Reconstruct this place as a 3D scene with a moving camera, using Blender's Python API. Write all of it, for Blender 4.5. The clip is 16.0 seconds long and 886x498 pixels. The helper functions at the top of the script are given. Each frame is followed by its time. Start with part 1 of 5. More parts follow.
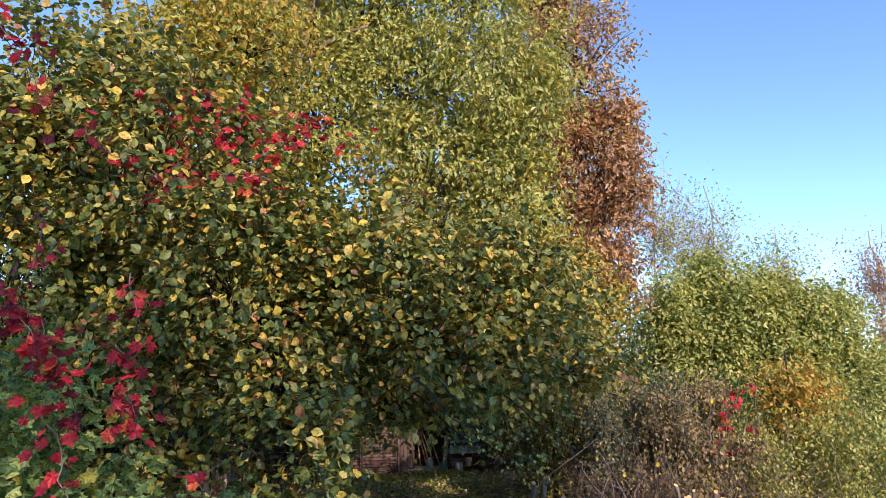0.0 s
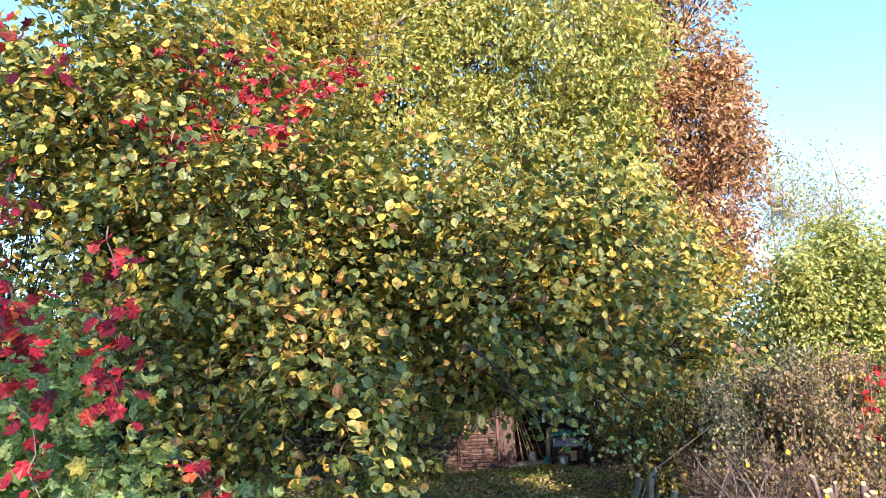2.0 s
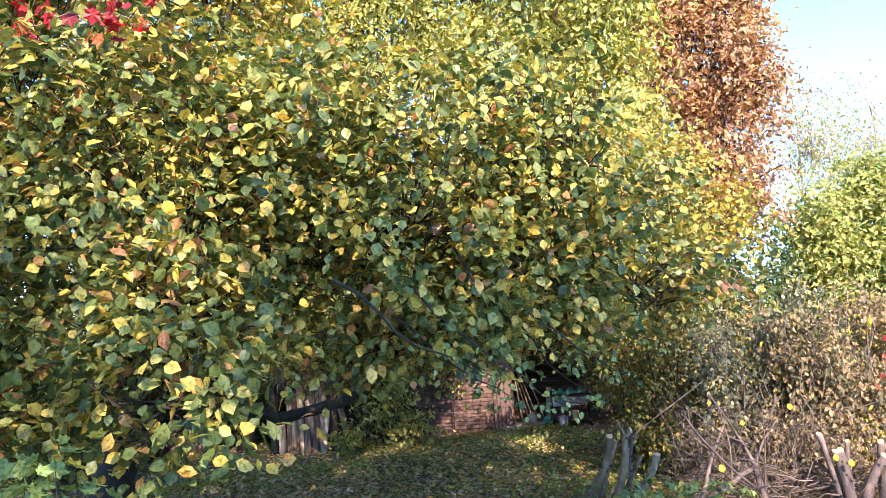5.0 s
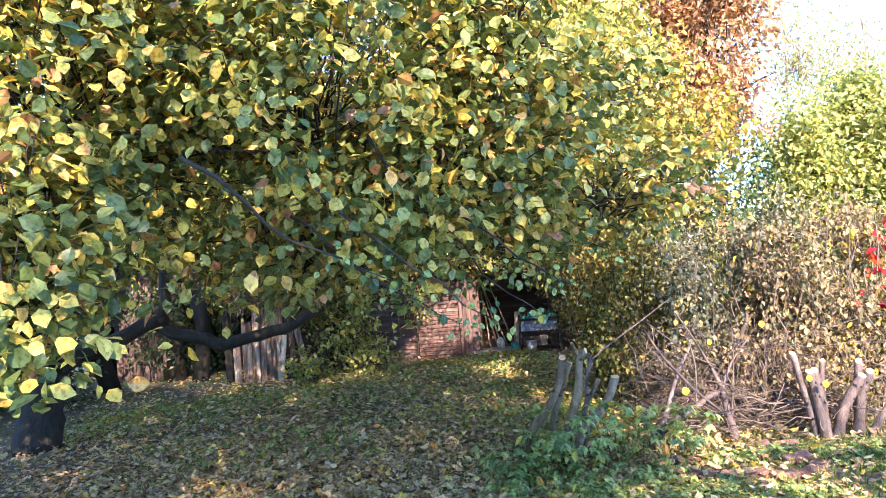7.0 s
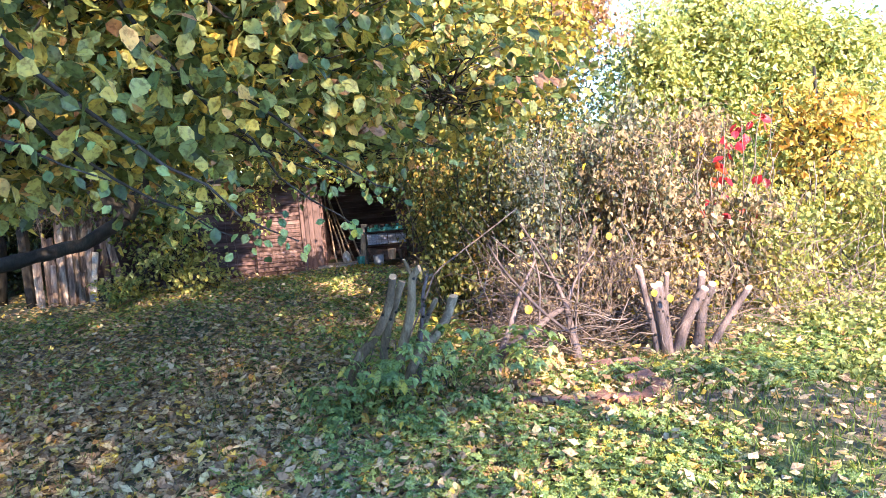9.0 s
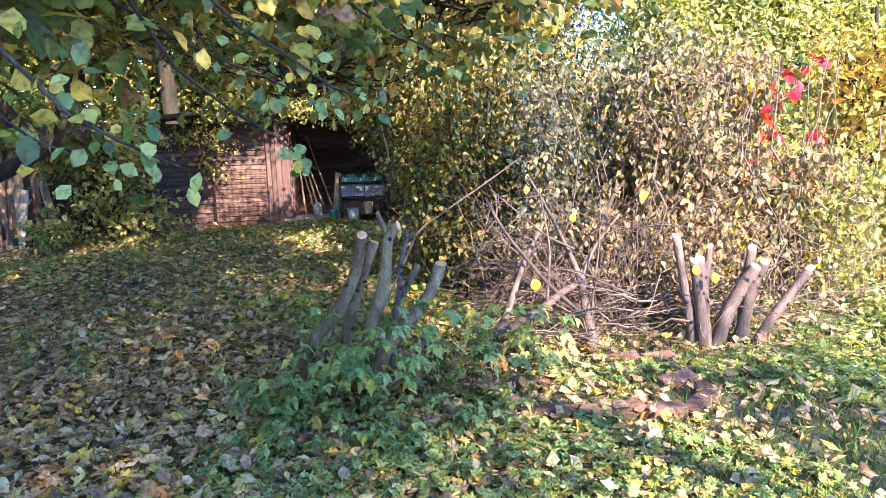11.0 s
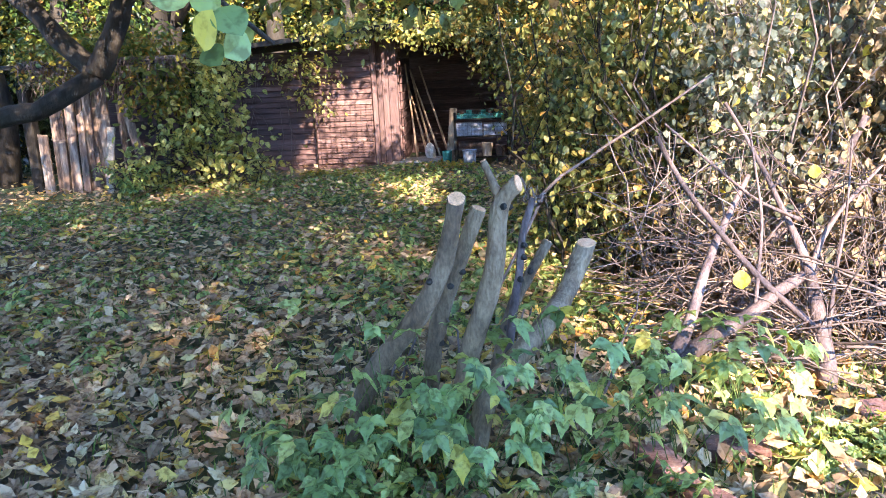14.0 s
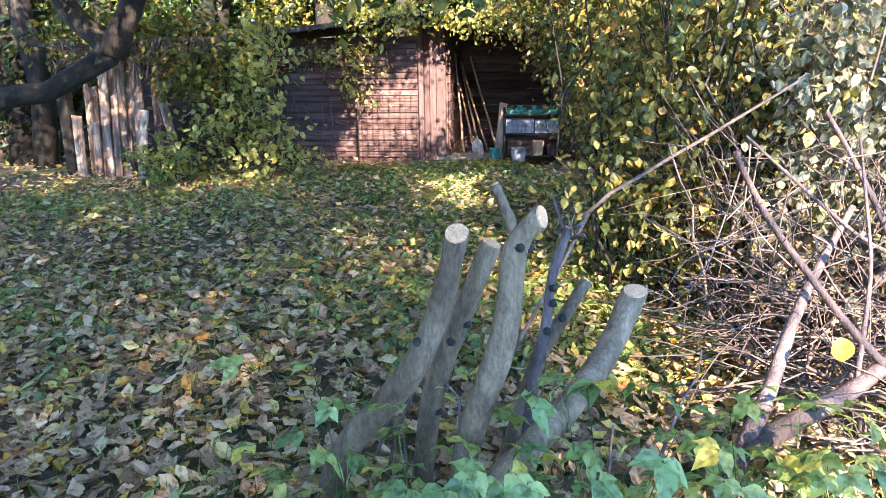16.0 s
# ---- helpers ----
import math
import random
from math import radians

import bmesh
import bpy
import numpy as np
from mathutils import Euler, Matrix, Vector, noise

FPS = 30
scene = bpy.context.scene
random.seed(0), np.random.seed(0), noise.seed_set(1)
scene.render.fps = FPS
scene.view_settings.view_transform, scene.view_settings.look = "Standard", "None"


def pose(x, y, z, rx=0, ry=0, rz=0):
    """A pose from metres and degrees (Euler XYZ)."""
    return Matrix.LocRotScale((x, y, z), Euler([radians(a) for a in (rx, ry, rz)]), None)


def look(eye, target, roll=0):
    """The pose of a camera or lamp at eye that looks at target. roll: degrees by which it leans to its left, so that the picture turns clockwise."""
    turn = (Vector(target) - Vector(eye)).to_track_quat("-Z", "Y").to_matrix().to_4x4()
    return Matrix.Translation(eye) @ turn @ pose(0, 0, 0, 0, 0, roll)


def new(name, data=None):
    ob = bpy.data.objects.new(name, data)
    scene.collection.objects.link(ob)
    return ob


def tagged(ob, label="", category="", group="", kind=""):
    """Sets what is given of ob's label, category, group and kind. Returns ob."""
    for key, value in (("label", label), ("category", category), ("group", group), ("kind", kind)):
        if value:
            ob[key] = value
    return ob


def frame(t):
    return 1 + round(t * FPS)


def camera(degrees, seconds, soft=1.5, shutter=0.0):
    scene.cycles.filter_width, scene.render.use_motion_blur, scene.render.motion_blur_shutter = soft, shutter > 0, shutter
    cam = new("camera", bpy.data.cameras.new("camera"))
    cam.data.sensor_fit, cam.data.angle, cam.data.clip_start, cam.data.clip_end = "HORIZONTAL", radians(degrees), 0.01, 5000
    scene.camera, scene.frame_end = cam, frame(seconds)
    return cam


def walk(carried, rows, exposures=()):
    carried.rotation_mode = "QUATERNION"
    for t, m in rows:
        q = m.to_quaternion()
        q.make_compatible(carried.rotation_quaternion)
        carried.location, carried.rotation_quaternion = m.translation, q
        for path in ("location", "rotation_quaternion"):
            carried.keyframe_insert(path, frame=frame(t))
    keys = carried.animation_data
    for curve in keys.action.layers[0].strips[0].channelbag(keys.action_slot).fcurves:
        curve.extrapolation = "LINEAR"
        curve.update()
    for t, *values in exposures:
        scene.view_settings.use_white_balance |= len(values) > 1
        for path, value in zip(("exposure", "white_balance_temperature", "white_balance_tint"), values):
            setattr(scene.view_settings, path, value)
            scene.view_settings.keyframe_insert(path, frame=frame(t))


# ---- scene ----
cam = camera(63.9, 16.0, soft=0.7)
PATH = [
    (0, (-0.763, -5.502, 2.701), (-0.555, -3.539, 3.019), -1.3),
    (0.5, (-0.569, -5.265, 2.603), (-0.410, -3.295, 2.908), -1.3),
    (1, (-0.456, -5.042, 2.543), (-0.323, -3.069, 2.843), -1.3),
    (1.5, (-0.447, -4.746, 2.497), (-0.406, -2.771, 2.815), -2.2),
    (2, (-0.296, -4.445, 2.455), (-0.384, -2.474, 2.782), -3.3),
    (2.5, (-0.119, -4.220, 2.436), (-0.282, -2.252, 2.747), -4.5),
    (3, (-0.086, -3.964, 2.423), (-0.230, -1.990, 2.710), -5.0),
    (3.5, (-0.021, -3.767, 2.417), (-0.152, -1.791, 2.695), -5.1),
    (4, (0.230, -3.592, 2.348), (0.080, -1.617, 2.622), -5.0),
    (4.2, (0.326, -3.522, 2.336), (0.174, -1.545, 2.602), -4.8),
    (6.3, (0.931, -2.409, 2.059), (0.685, -0.429, 2.198), -4.8),
    (6.5, (0.954, -2.334, 2.051), (0.714, -0.352, 2.163), -4.6),
    (7, (1.012, -2.193, 2.017), (0.847, -0.201, 2.058), -5.0),
    (7.5, (1.081, -1.990, 2.005), (1.021, 0.009, 1.982), -3.8),
    (8, (1.174, -1.791, 1.983), (1.188, 0.208, 1.923), -4.2),
    (8.5, (1.346, -1.577, 1.945), (1.446, 0.415, 1.803), -4.2),
    (9, (1.328, -1.200, 1.918), (1.527, 0.776, 1.682), -4.5),
    (9.2, (1.353, -1.020, 1.900), (1.586, 0.948, 1.634), -4.3),
    (11.3, (1.427, 0.380, 1.701), (1.663, 2.331, 1.330), -1.3),
    (11.5, (1.437, 0.485, 1.690), (1.648, 2.436, 1.305), -1.4),
    (12, (1.534, 0.828, 1.606), (1.667, 2.782, 1.203), -1.6),
    (12.5, (1.552, 1.144, 1.591), (1.612, 3.099, 1.174), -1.9),
    (13, (1.464, 1.510, 1.542), (1.476, 3.462, 1.104), -2.0),
    (13.5, (1.440, 1.754, 1.557), (1.404, 3.697, 1.085), -2.7),
    (14, (1.553, 1.998, 1.516), (1.451, 3.931, 1.013), -2.5),
    (14.5, (1.617, 2.179, 1.504), (1.458, 4.101, 0.974), -1.8),
    (15, (1.628, 2.346, 1.480), (1.422, 4.262, 0.942), -1.4),
    (15.5, (1.603, 2.605, 1.477), (1.397, 4.520, 0.936), -0.9),
    (16, (1.674, 2.697, 1.496), (1.424, 4.611, 0.975), -0.8),
]
walk(cam, [(t, look(eye, target, roll)) for t, eye, target, roll in PATH], exposures=[(0, 1.8, 7400, 16), (1.5, 2.42, 7300, 16), (2.5, 2.95, 7100, 15), (4.2, 2.98, 7100, 15), (6.5, 3.6, 7100, 17), (9, 3.65, 7100, 19), (11.5, 3.72, 7000, 21), (12.5, 3.87, 6900, 22), (16, 4.2, 6800, 18)])

# ---- world and sun ----
SUN_AZ, SUN_EL = 158.0, 31.0          # degrees clockwise from +y, and above the horizon
sky_world = bpy.data.worlds.new("sky")
scene.world = sky_world
sky_world.use_nodes = True
_sky = sky_world.node_tree.nodes.new("ShaderNodeTexSky")
_sky.sky_type, _sky.sun_disc = "NISHITA", False
_sky.sun_elevation, _sky.sun_rotation = radians(SUN_EL), radians(SUN_AZ)
_sky.air_density, _sky.dust_density, _sky.ozone_density = 0.45, 0.0, 2.0
_tint = sky_world.node_tree.nodes.new("ShaderNodeMix")      # a deep blue autumn sky
_tint.data_type, _tint.blend_type = "RGBA", "MULTIPLY"
_tint.inputs[0].default_value, _tint.inputs[7].default_value = 1.0, (0.70, 0.92, 1.04, 1)
sky_world.node_tree.links.new(_sky.outputs[0], _tint.inputs[6])
sky_world.node_tree.links.new(_tint.outputs[2], sky_world.node_tree.nodes["Background"].inputs[0])
sky_world.node_tree.nodes["Background"].inputs[1].default_value = 0.15
sun = new("sun", bpy.data.lights.new("sun", "SUN"))
sun.data.energy, sun.data.angle, sun.data.color = 2.2, radians(0.6), (1.0, 0.89, 0.74)
sun.matrix_basis = look((math.sin(radians(SUN_AZ)) * 40, math.cos(radians(SUN_AZ)) * 40, math.tan(radians(SUN_EL)) * 40), (0, 0, 0))

# ---- materials ----
def node_mat(name):
    m = bpy.data.materials.new(name)
    m.use_nodes = True
    nt = m.node_tree
    return m, nt, nt.nodes["Principled BSDF"]


def ramp(nt, stops, fac, interp="LINEAR"):
    n = nt.nodes.new("ShaderNodeValToRGB")
    n.color_ramp.interpolation = interp
    el = n.color_ramp.elements
    while len(el) < len(stops):
        el.new(0.5)
    for e, (p, c) in zip(el, stops):
        e.position, e.color = p, (*c, 1)
    nt.links.new(fac, n.inputs[0])
    return n.outputs[0]


def tex(nt, scale, detail=4, rough=0.55, kind="ShaderNodeTexNoise", stretch=(1, 1, 1), coords="Object"):
    tc = nt.nodes.new("ShaderNodeTexCoord")
    mp = nt.nodes.new("ShaderNodeMapping")
    mp.inputs["Scale"].default_value = stretch
    n = nt.nodes.new(kind)
    n.inputs["Scale"].default_value = scale
    if kind == "ShaderNodeTexNoise":
        n.inputs["Detail"].default_value, n.inputs["Roughness"].default_value = detail, rough
    nt.links.new(tc.outputs[coords], mp.inputs[0])
    nt.links.new(mp.outputs[0], n.inputs["Vector"])
    return n.outputs[0]


def mixc(nt, fac, a, b, mode="MIX"):
    n = nt.nodes.new("ShaderNodeMix")
    n.data_type, n.blend_type = "RGBA", mode
    for sock, v in ((n.inputs[0], fac), (n.inputs[6], a), (n.inputs[7], b)):
        if isinstance(v, bpy.types.NodeSocket):
            nt.links.new(v, sock)
        else:
            sock.default_value = v if isinstance(v, float) else (*v, 1)
    return n.outputs[2]


def bump(nt, bsdf, height, strength, dist=0.01):
    b = nt.nodes.new("ShaderNodeBump")
    b.inputs["Strength"].default_value, b.inputs["Distance"].default_value = strength, dist
    nt.links.new(height, b.inputs["Height"])
    nt.links.new(b.outputs[0], bsdf.inputs["Normal"])


def leaf_mat(name, stops, gloss=0.45, trans=0.42, patch=0.0, patch_scale=0.8, spec=0.4):
    """Each leaf takes its colour from the range of stops; neighbours lean the same way by patches."""
    m, nt, b = node_mat(name)
    geo, info = nt.nodes.new("ShaderNodeNewGeometry"), nt.nodes.new("ShaderNodeObjectInfo")
    add = nt.nodes.new("ShaderNodeMath")
    add.operation = "ADD"
    nt.links.new(geo.outputs["Random Per Island"], add.inputs[0])
    nt.links.new(info.outputs["Random"], add.inputs[1])
    fr = nt.nodes.new("ShaderNodeMath")
    fr.operation = "FRACT"
    nt.links.new(add.outputs[0], fr.inputs[0])
    fac = fr.outputs[0]
    if patch:
        pn = nt.nodes.new("ShaderNodeTexNoise")
        pn.inputs["Scale"].default_value = patch_scale
        nt.links.new(geo.outputs["Position"], pn.inputs["Vector"])
        ma = nt.nodes.new("ShaderNodeMath")
        ma.operation, ma.use_clamp = "MULTIPLY_ADD", True
        ma.inputs[1].default_value = patch * 2
        nt.links.new(pn.outputs[0], ma.inputs[0])
        sh = nt.nodes.new("ShaderNodeMath")
        sh.operation = "SUBTRACT"
        sh.inputs[1].default_value = patch
        nt.links.new(fac, sh.inputs[0])
        nt.links.new(sh.outputs[0], ma.inputs[2])
        fac = ma.outputs[0]
    col = ramp(nt, stops, fac)
    spots = nt.nodes.new("ShaderNodeTexNoise")
    spots.inputs["Scale"].default_value, spots.inputs["Detail"].default_value = 45, 3
    nt.links.new(geo.outputs["Position"], spots.inputs["Vector"])
    dark = ramp(nt, [(0.36, (0.55, 0.5, 0.42)), (0.5, (1, 1, 1)), (0.7, (1.12, 1.1, 1.0))], spots.outputs[0])
    col = mixc(nt, 1.0, col, dark, "MULTIPLY")
    nt.links.new(col, b.inputs["Base Color"])
    b.inputs["Roughness"].default_value = gloss
    b.inputs["Specular IOR Level"].default_value = spec
    tr = nt.nodes.new("ShaderNodeBsdfTranslucent")
    bright = mixc(nt, 1.0, col, (1.25, 1.2, 0.7), "MULTIPLY")
    nt.links.new(bright, tr.inputs[0])
    mx = nt.nodes.new("ShaderNodeMixShader")
    mx.inputs[0].default_value = trans
    nt.links.new(b.outputs[0], mx.inputs[1])
    nt.links.new(tr.outputs[0], mx.inputs[2])
    nt.links.new(mx.outputs[0], nt.nodes["Material Output"].inputs[0])
    return m


def solid_mat(name, stops, scale, rough=0.8, stretch=(1, 1, 1), bump_k=0.4, fine=40, spec=0.3, metal=0.0, vary=0.25):
    """Mottled stone, bark, timber, metal: two scales of colour, fine relief, and a shade of its own for each piece."""
    m, nt, b = node_mat(name)
    n1 = tex(nt, scale, 5, 0.6, stretch=stretch)
    n2 = tex(nt, scale * fine / 5, 3, 0.6, stretch=stretch)
    col = ramp(nt, stops, n1)
    grain = ramp(nt, [(0.3, (0.62, 0.62, 0.62)), (0.65, (1.15, 1.15, 1.15))], n2)
    col = mixc(nt, 0.8, col, grain, "MULTIPLY")
    info = nt.nodes.new("ShaderNodeObjectInfo")
    own = ramp(nt, [(0.0, (1 - vary,) * 3), (1.0, (1 + vary,) * 3)], info.outputs["Random"])
    col = mixc(nt, 1.0, col, own, "MULTIPLY")
    nt.links.new(col, b.inputs["Base Color"])
    b.inputs["Roughness"].default_value, b.inputs["Specular IOR Level"].default_value = rough, spec
    b.inputs["Metallic"].default_value = metal
    bump(nt, b, mixc(nt, 0.5, n1, n2), bump_k, 0.012)
    return m


QUINCE = leaf_mat("quince_leaf", [(0.0, (0.045, 0.075, 0.025)), (0.3, (0.11, 0.155, 0.045)), (0.54, (0.20, 0.22, 0.075)), (0.72, (0.36, 0.32, 0.08)), (0.88, (0.55, 0.40, 0.085)), (0.96, (0.50, 0.27, 0.10)), (1.0, (0.34, 0.16, 0.08))], patch=0.22, patch_scale=1.3, trans=0.3)
LIME = leaf_mat("lime_leaf", [(0.0, (0.13, 0.17, 0.05)), (0.4, (0.36, 0.38, 0.12)), (0.85, (0.52, 0.48, 0.17)), (1.0, (0.60, 0.46, 0.09))], patch=0.2, patch_scale=0.35)
GREEN = leaf_mat("green_leaf", [(0.0, (0.04, 0.08, 0.025)), (0.6, (0.08, 0.15, 0.035)), (1.0, (0.24, 0.26, 0.05))], patch=0.2, patch_scale=0.4)
GOLD = leaf_mat("gold_leaf", [(0.0, (0.20, 0.23, 0.06)), (0.5, (0.42, 0.36, 0.07)), (1.0, (0.52, 0.29, 0.07))])
AMBER = leaf_mat("amber_leaf", [(0.0, (0.24, 0.26, 0.07)), (0.4, (0.46, 0.36, 0.08)), (0.8, (0.58, 0.34, 0.08)), (1.0, (0.55, 0.24, 0.07))])
COPPER = leaf_mat("copper_leaf", [(0.0, (0.14, 0.075, 0.05)), (0.4, (0.38, 0.20, 0.12)), (0.8, (0.58, 0.34, 0.20)), (1.0, (0.62, 0.45, 0.22))], patch=0.2, patch_scale=0.5)
PALE = leaf_mat("pale_leaf", [(0.0, (0.10, 0.15, 0.05)), (0.4, (0.33, 0.38, 0.12)), (1.0, (0.56, 0.51, 0.20))], patch=0.2, patch_scale=0.35)
# yew leaf; on hedges and woodland its dark colour stands for deep shade
DARK = leaf_mat("evergreen_and_shade_leaf", [(0.0, (0.012, 0.03, 0.014)), (0.7, (0.03, 0.06, 0.022)), (1.0, (0.07, 0.09, 0.03))], trans=0.1)
RED = leaf_mat("creeper_leaf", [(0.0, (0.13, 0.012, 0.02)), (0.4, (0.36, 0.018, 0.035)), (0.8, (0.58, 0.03, 0.05)), (1.0, (0.60, 0.13, 0.05))], trans=0.45)
WITHERED = leaf_mat("withered_leaf", [(0.0, (0.09, 0.10, 0.06)), (0.35, (0.19, 0.15, 0.095)), (0.7, (0.32, 0.225, 0.14)), (0.93, (0.42, 0.30, 0.19)), (1.0, (0.60, 0.48, 0.06))], gloss=0.9, trans=0.3, patch=0.25, patch_scale=0.9, spec=0.1)
SHRUB = leaf_mat("shrub_leaf", [(0.0, (0.05, 0.09, 0.025)), (0.45, (0.14, 0.17, 0.04)), (0.75, (0.33, 0.28, 0.05)), (1.0, (0.36, 0.19, 0.06))], patch=0.2)
OLIVE = leaf_mat("olive_leaf", [(0.0, (0.05, 0.08, 0.03)), (0.45, (0.14, 0.155, 0.05)), (0.8, (0.31, 0.27, 0.08)), (1.0, (0.46, 0.26, 0.08))], patch=0.2, patch_scale=1.2)
YELLOW = leaf_mat("yellow_leaf", [(0.0, (0.60, 0.45, 0.04)), (1.0, (0.66, 0.52, 0.06))])
HERB = leaf_mat("herb_leaf", [(0.0, (0.10, 0.17, 0.07)), (0.5, (0.25, 0.36, 0.13)), (0.85, (0.42, 0.48, 0.18)), (1.0, (0.52, 0.44, 0.09))], gloss=0.4, trans=0.5)
GRASS = leaf_mat("grass_blade", [(0.0, (0.05, 0.10, 0.025)), (0.6, (0.12, 0.20, 0.045)), (1.0, (0.26, 0.27, 0.10))])
LITTER = leaf_mat("fallen_leaf", [(0.0, (0.18, 0.11, 0.06)), (0.42, (0.42, 0.27, 0.15)), (0.68, (0.56, 0.42, 0.25)), (0.8, (0.52, 0.42, 0.20)), (0.93, (0.60, 0.42, 0.07)), (1.0, (0.45, 0.18, 0.06))], gloss=0.6, trans=0.15)
GREYLEAF = leaf_mat("shrivelled_leaf", [(0.0, (0.06, 0.08, 0.055)), (0.5, (0.15, 0.16, 0.11)), (0.85, (0.29, 0.25, 0.18)), (1.0, (0.54, 0.45, 0.12))], gloss=0.65, trans=0.25, patch=0.2)
BARK = solid_mat("grey_bark", [(0.3, (0.072, 0.045, 0.027)), (0.5, (0.18, 0.12, 0.07)), (0.72, (0.29, 0.205, 0.125))], 12, 0.8, (1, 1, 0.4), 1.0)
DARKBARK = solid_mat("dark_bark", [(0.3, (0.014, 0.012, 0.01)), (0.6, (0.036, 0.03, 0.024)), (0.8, (0.075, 0.062, 0.048))], 8, 0.9, (1, 1, 0.3), 1.0)
TWIG = solid_mat("twig_bark", [(0.3, (0.085, 0.06, 0.052)), (0.6, (0.17, 0.125, 0.105)), (0.8, (0.28, 0.215, 0.18))], 6, 0.8, bump_k=0.3)
CUTWOOD = solid_mat("cut_wood", [(0.3, (0.55, 0.27, 0.13)), (0.55, (0.76, 0.40, 0.21)), (0.8, (0.82, 0.50, 0.30))], 20, 0.75, bump_k=0.3, vary=0.1)
LIMBBARK = solid_mat("purple_bark", [(0.3, (0.06, 0.042, 0.04)), (0.55, (0.13, 0.092, 0.085)), (0.8, (0.22, 0.16, 0.135))], 12, 0.7, (1, 1, 0.4), 0.9)
BOARD = solid_mat("stained_board", [(0.3, (0.06, 0.034, 0.032)), (0.55, (0.12, 0.066, 0.06)), (0.8, (0.22, 0.145, 0.13))], 3, 0.75, (0.3, 1, 3), 0.5)
POSTWOOD = solid_mat("post_wood", [(0.3, (0.06, 0.036, 0.034)), (0.6, (0.11, 0.066, 0.062)), (0.8, (0.17, 0.115, 0.105))], 3, 0.8, (2, 2, 0.25), 0.5)
OLDBOARD = solid_mat("weathered_board", [(0.32, (0.04, 0.025, 0.02)), (0.48, (0.17, 0.11, 0.08)), (0.7, (0.42, 0.31, 0.23))], 4, 0.9, (2.5, 2.5, 0.3), 0.7)
POLEWOOD = solid_mat("pole_wood", [(0.3, (0.25, 0.16, 0.10)), (0.7, (0.42, 0.30, 0.20))], 5, 0.75, (2, 2, 0.3), 0.3)
FELT = solid_mat("roof_felt", [(0.3, (0.02, 0.019, 0.017)), (0.7, (0.055, 0.05, 0.042))], 6, 0.95, bump_k=0.5)
BRICK = solid_mat("old_brick", [(0.25, (0.10, 0.055, 0.045)), (0.5, (0.21, 0.10, 0.075)), (0.75, (0.32, 0.20, 0.165))], 9, 0.95, bump_k=0.9, vary=0.4)
STONE = solid_mat("pale_stone", [(0.3, (0.32, 0.26, 0.20)), (0.7, (0.56, 0.48, 0.39))], 8, 0.9, bump_k=0.7)
GREYPLASTIC = solid_mat("grey_plastic", [(0.3, (0.16, 0.17, 0.2)), (0.7, (0.3, 0.32, 0.36))], 5, 0.5, bump_k=0.1)
TEALPLASTIC = solid_mat("teal_plastic", [(0.3, (0.02, 0.16, 0.13)), (0.7, (0.06, 0.30, 0.24))], 5, 0.45, bump_k=0.1)
BLACKIRON = solid_mat("rusty_iron", [(0.3, (0.05, 0.035, 0.03)), (0.7, (0.13, 0.08, 0.06))], 30, 0.7, bump_k=0.3, metal=0.4)


def ground_mat():
    m, nt, b = node_mat("garden_soil")
    big, fine = tex(nt, 0.6, 5, 0.6), tex(nt, 28, 5, 0.65)
    soil = ramp(nt, [(0.3, (0.07, 0.052, 0.036)), (0.6, (0.15, 0.112, 0.078)), (0.8, (0.22, 0.17, 0.12))], fine)
    moss = ramp(nt, [(0.3, (0.035, 0.055, 0.018)), (0.7, (0.10, 0.13, 0.04))], fine)
    col = mixc(nt, ramp(nt, [(0.42, (0, 0, 0)), (0.58, (1, 1, 1))], big), soil, moss)
    nt.links.new(col, b.inputs["Base Color"])
    b.inputs["Roughness"].default_value = 0.95
    bump(nt, b, fine, 0.8, 0.03)
    return m


SOIL = ground_mat()


# ---- tools for meshes ----
def terrain(x, y):
    """Height of the ground: a gentle bank falls from the path's start to the level garden, with a few centimetres of unevenness."""
    d = (1.6 - np.asarray(y, float)) / 1.2
    bank = 0.145 * 1.2 * np.where(d > 20, d, np.log1p(np.exp(np.minimum(d, 20))))
    bank = np.minimum(bank, 1.35)
    x, y = np.asarray(x, float), np.asarray(y, float)
    return bank + 0.025 * np.sin(1.3 * x + 0.7) * np.sin(1.1 * y) + 0.012 * np.sin(3.1 * x + 1.9 * y) - 0.03


def raw_mesh(name, verts, faces, material, smooth=False):
    """verts: n x 3; faces: list of index arrays, each k x (3 or 4)."""
    me = bpy.data.meshes.new(name)
    verts = np.asarray(verts, np.float32)
    faces = [np.asarray(f, np.int32) for f in faces if len(f)]
    me.vertices.add(len(verts))
    me.vertices.foreach_set("co", verts.ravel())
    loops = np.concatenate([f.ravel() for f in faces])
    sizes = np.concatenate([np.full(len(f), f.shape[1], np.int32) for f in faces])
    me.loops.add(len(loops))
    me.loops.foreach_set("vertex_index", loops)
    me.polygons.add(len(sizes))
    starts = np.concatenate([[0], np.cumsum(sizes)[:-1]]).astype(np.int32)
    me.polygons.foreach_set("loop_start", starts)
    me.polygons.foreach_set("use_smooth", np.full(len(sizes), smooth))
    me.materials.append(material)
    me.update(calc_edges=True)
    me.validate()
    return me


def world_of(ob):
    m = ob.matrix_basis.copy()
    return world_of(ob.parent) @ ob.matrix_parent_inverse @ m if ob.parent else m


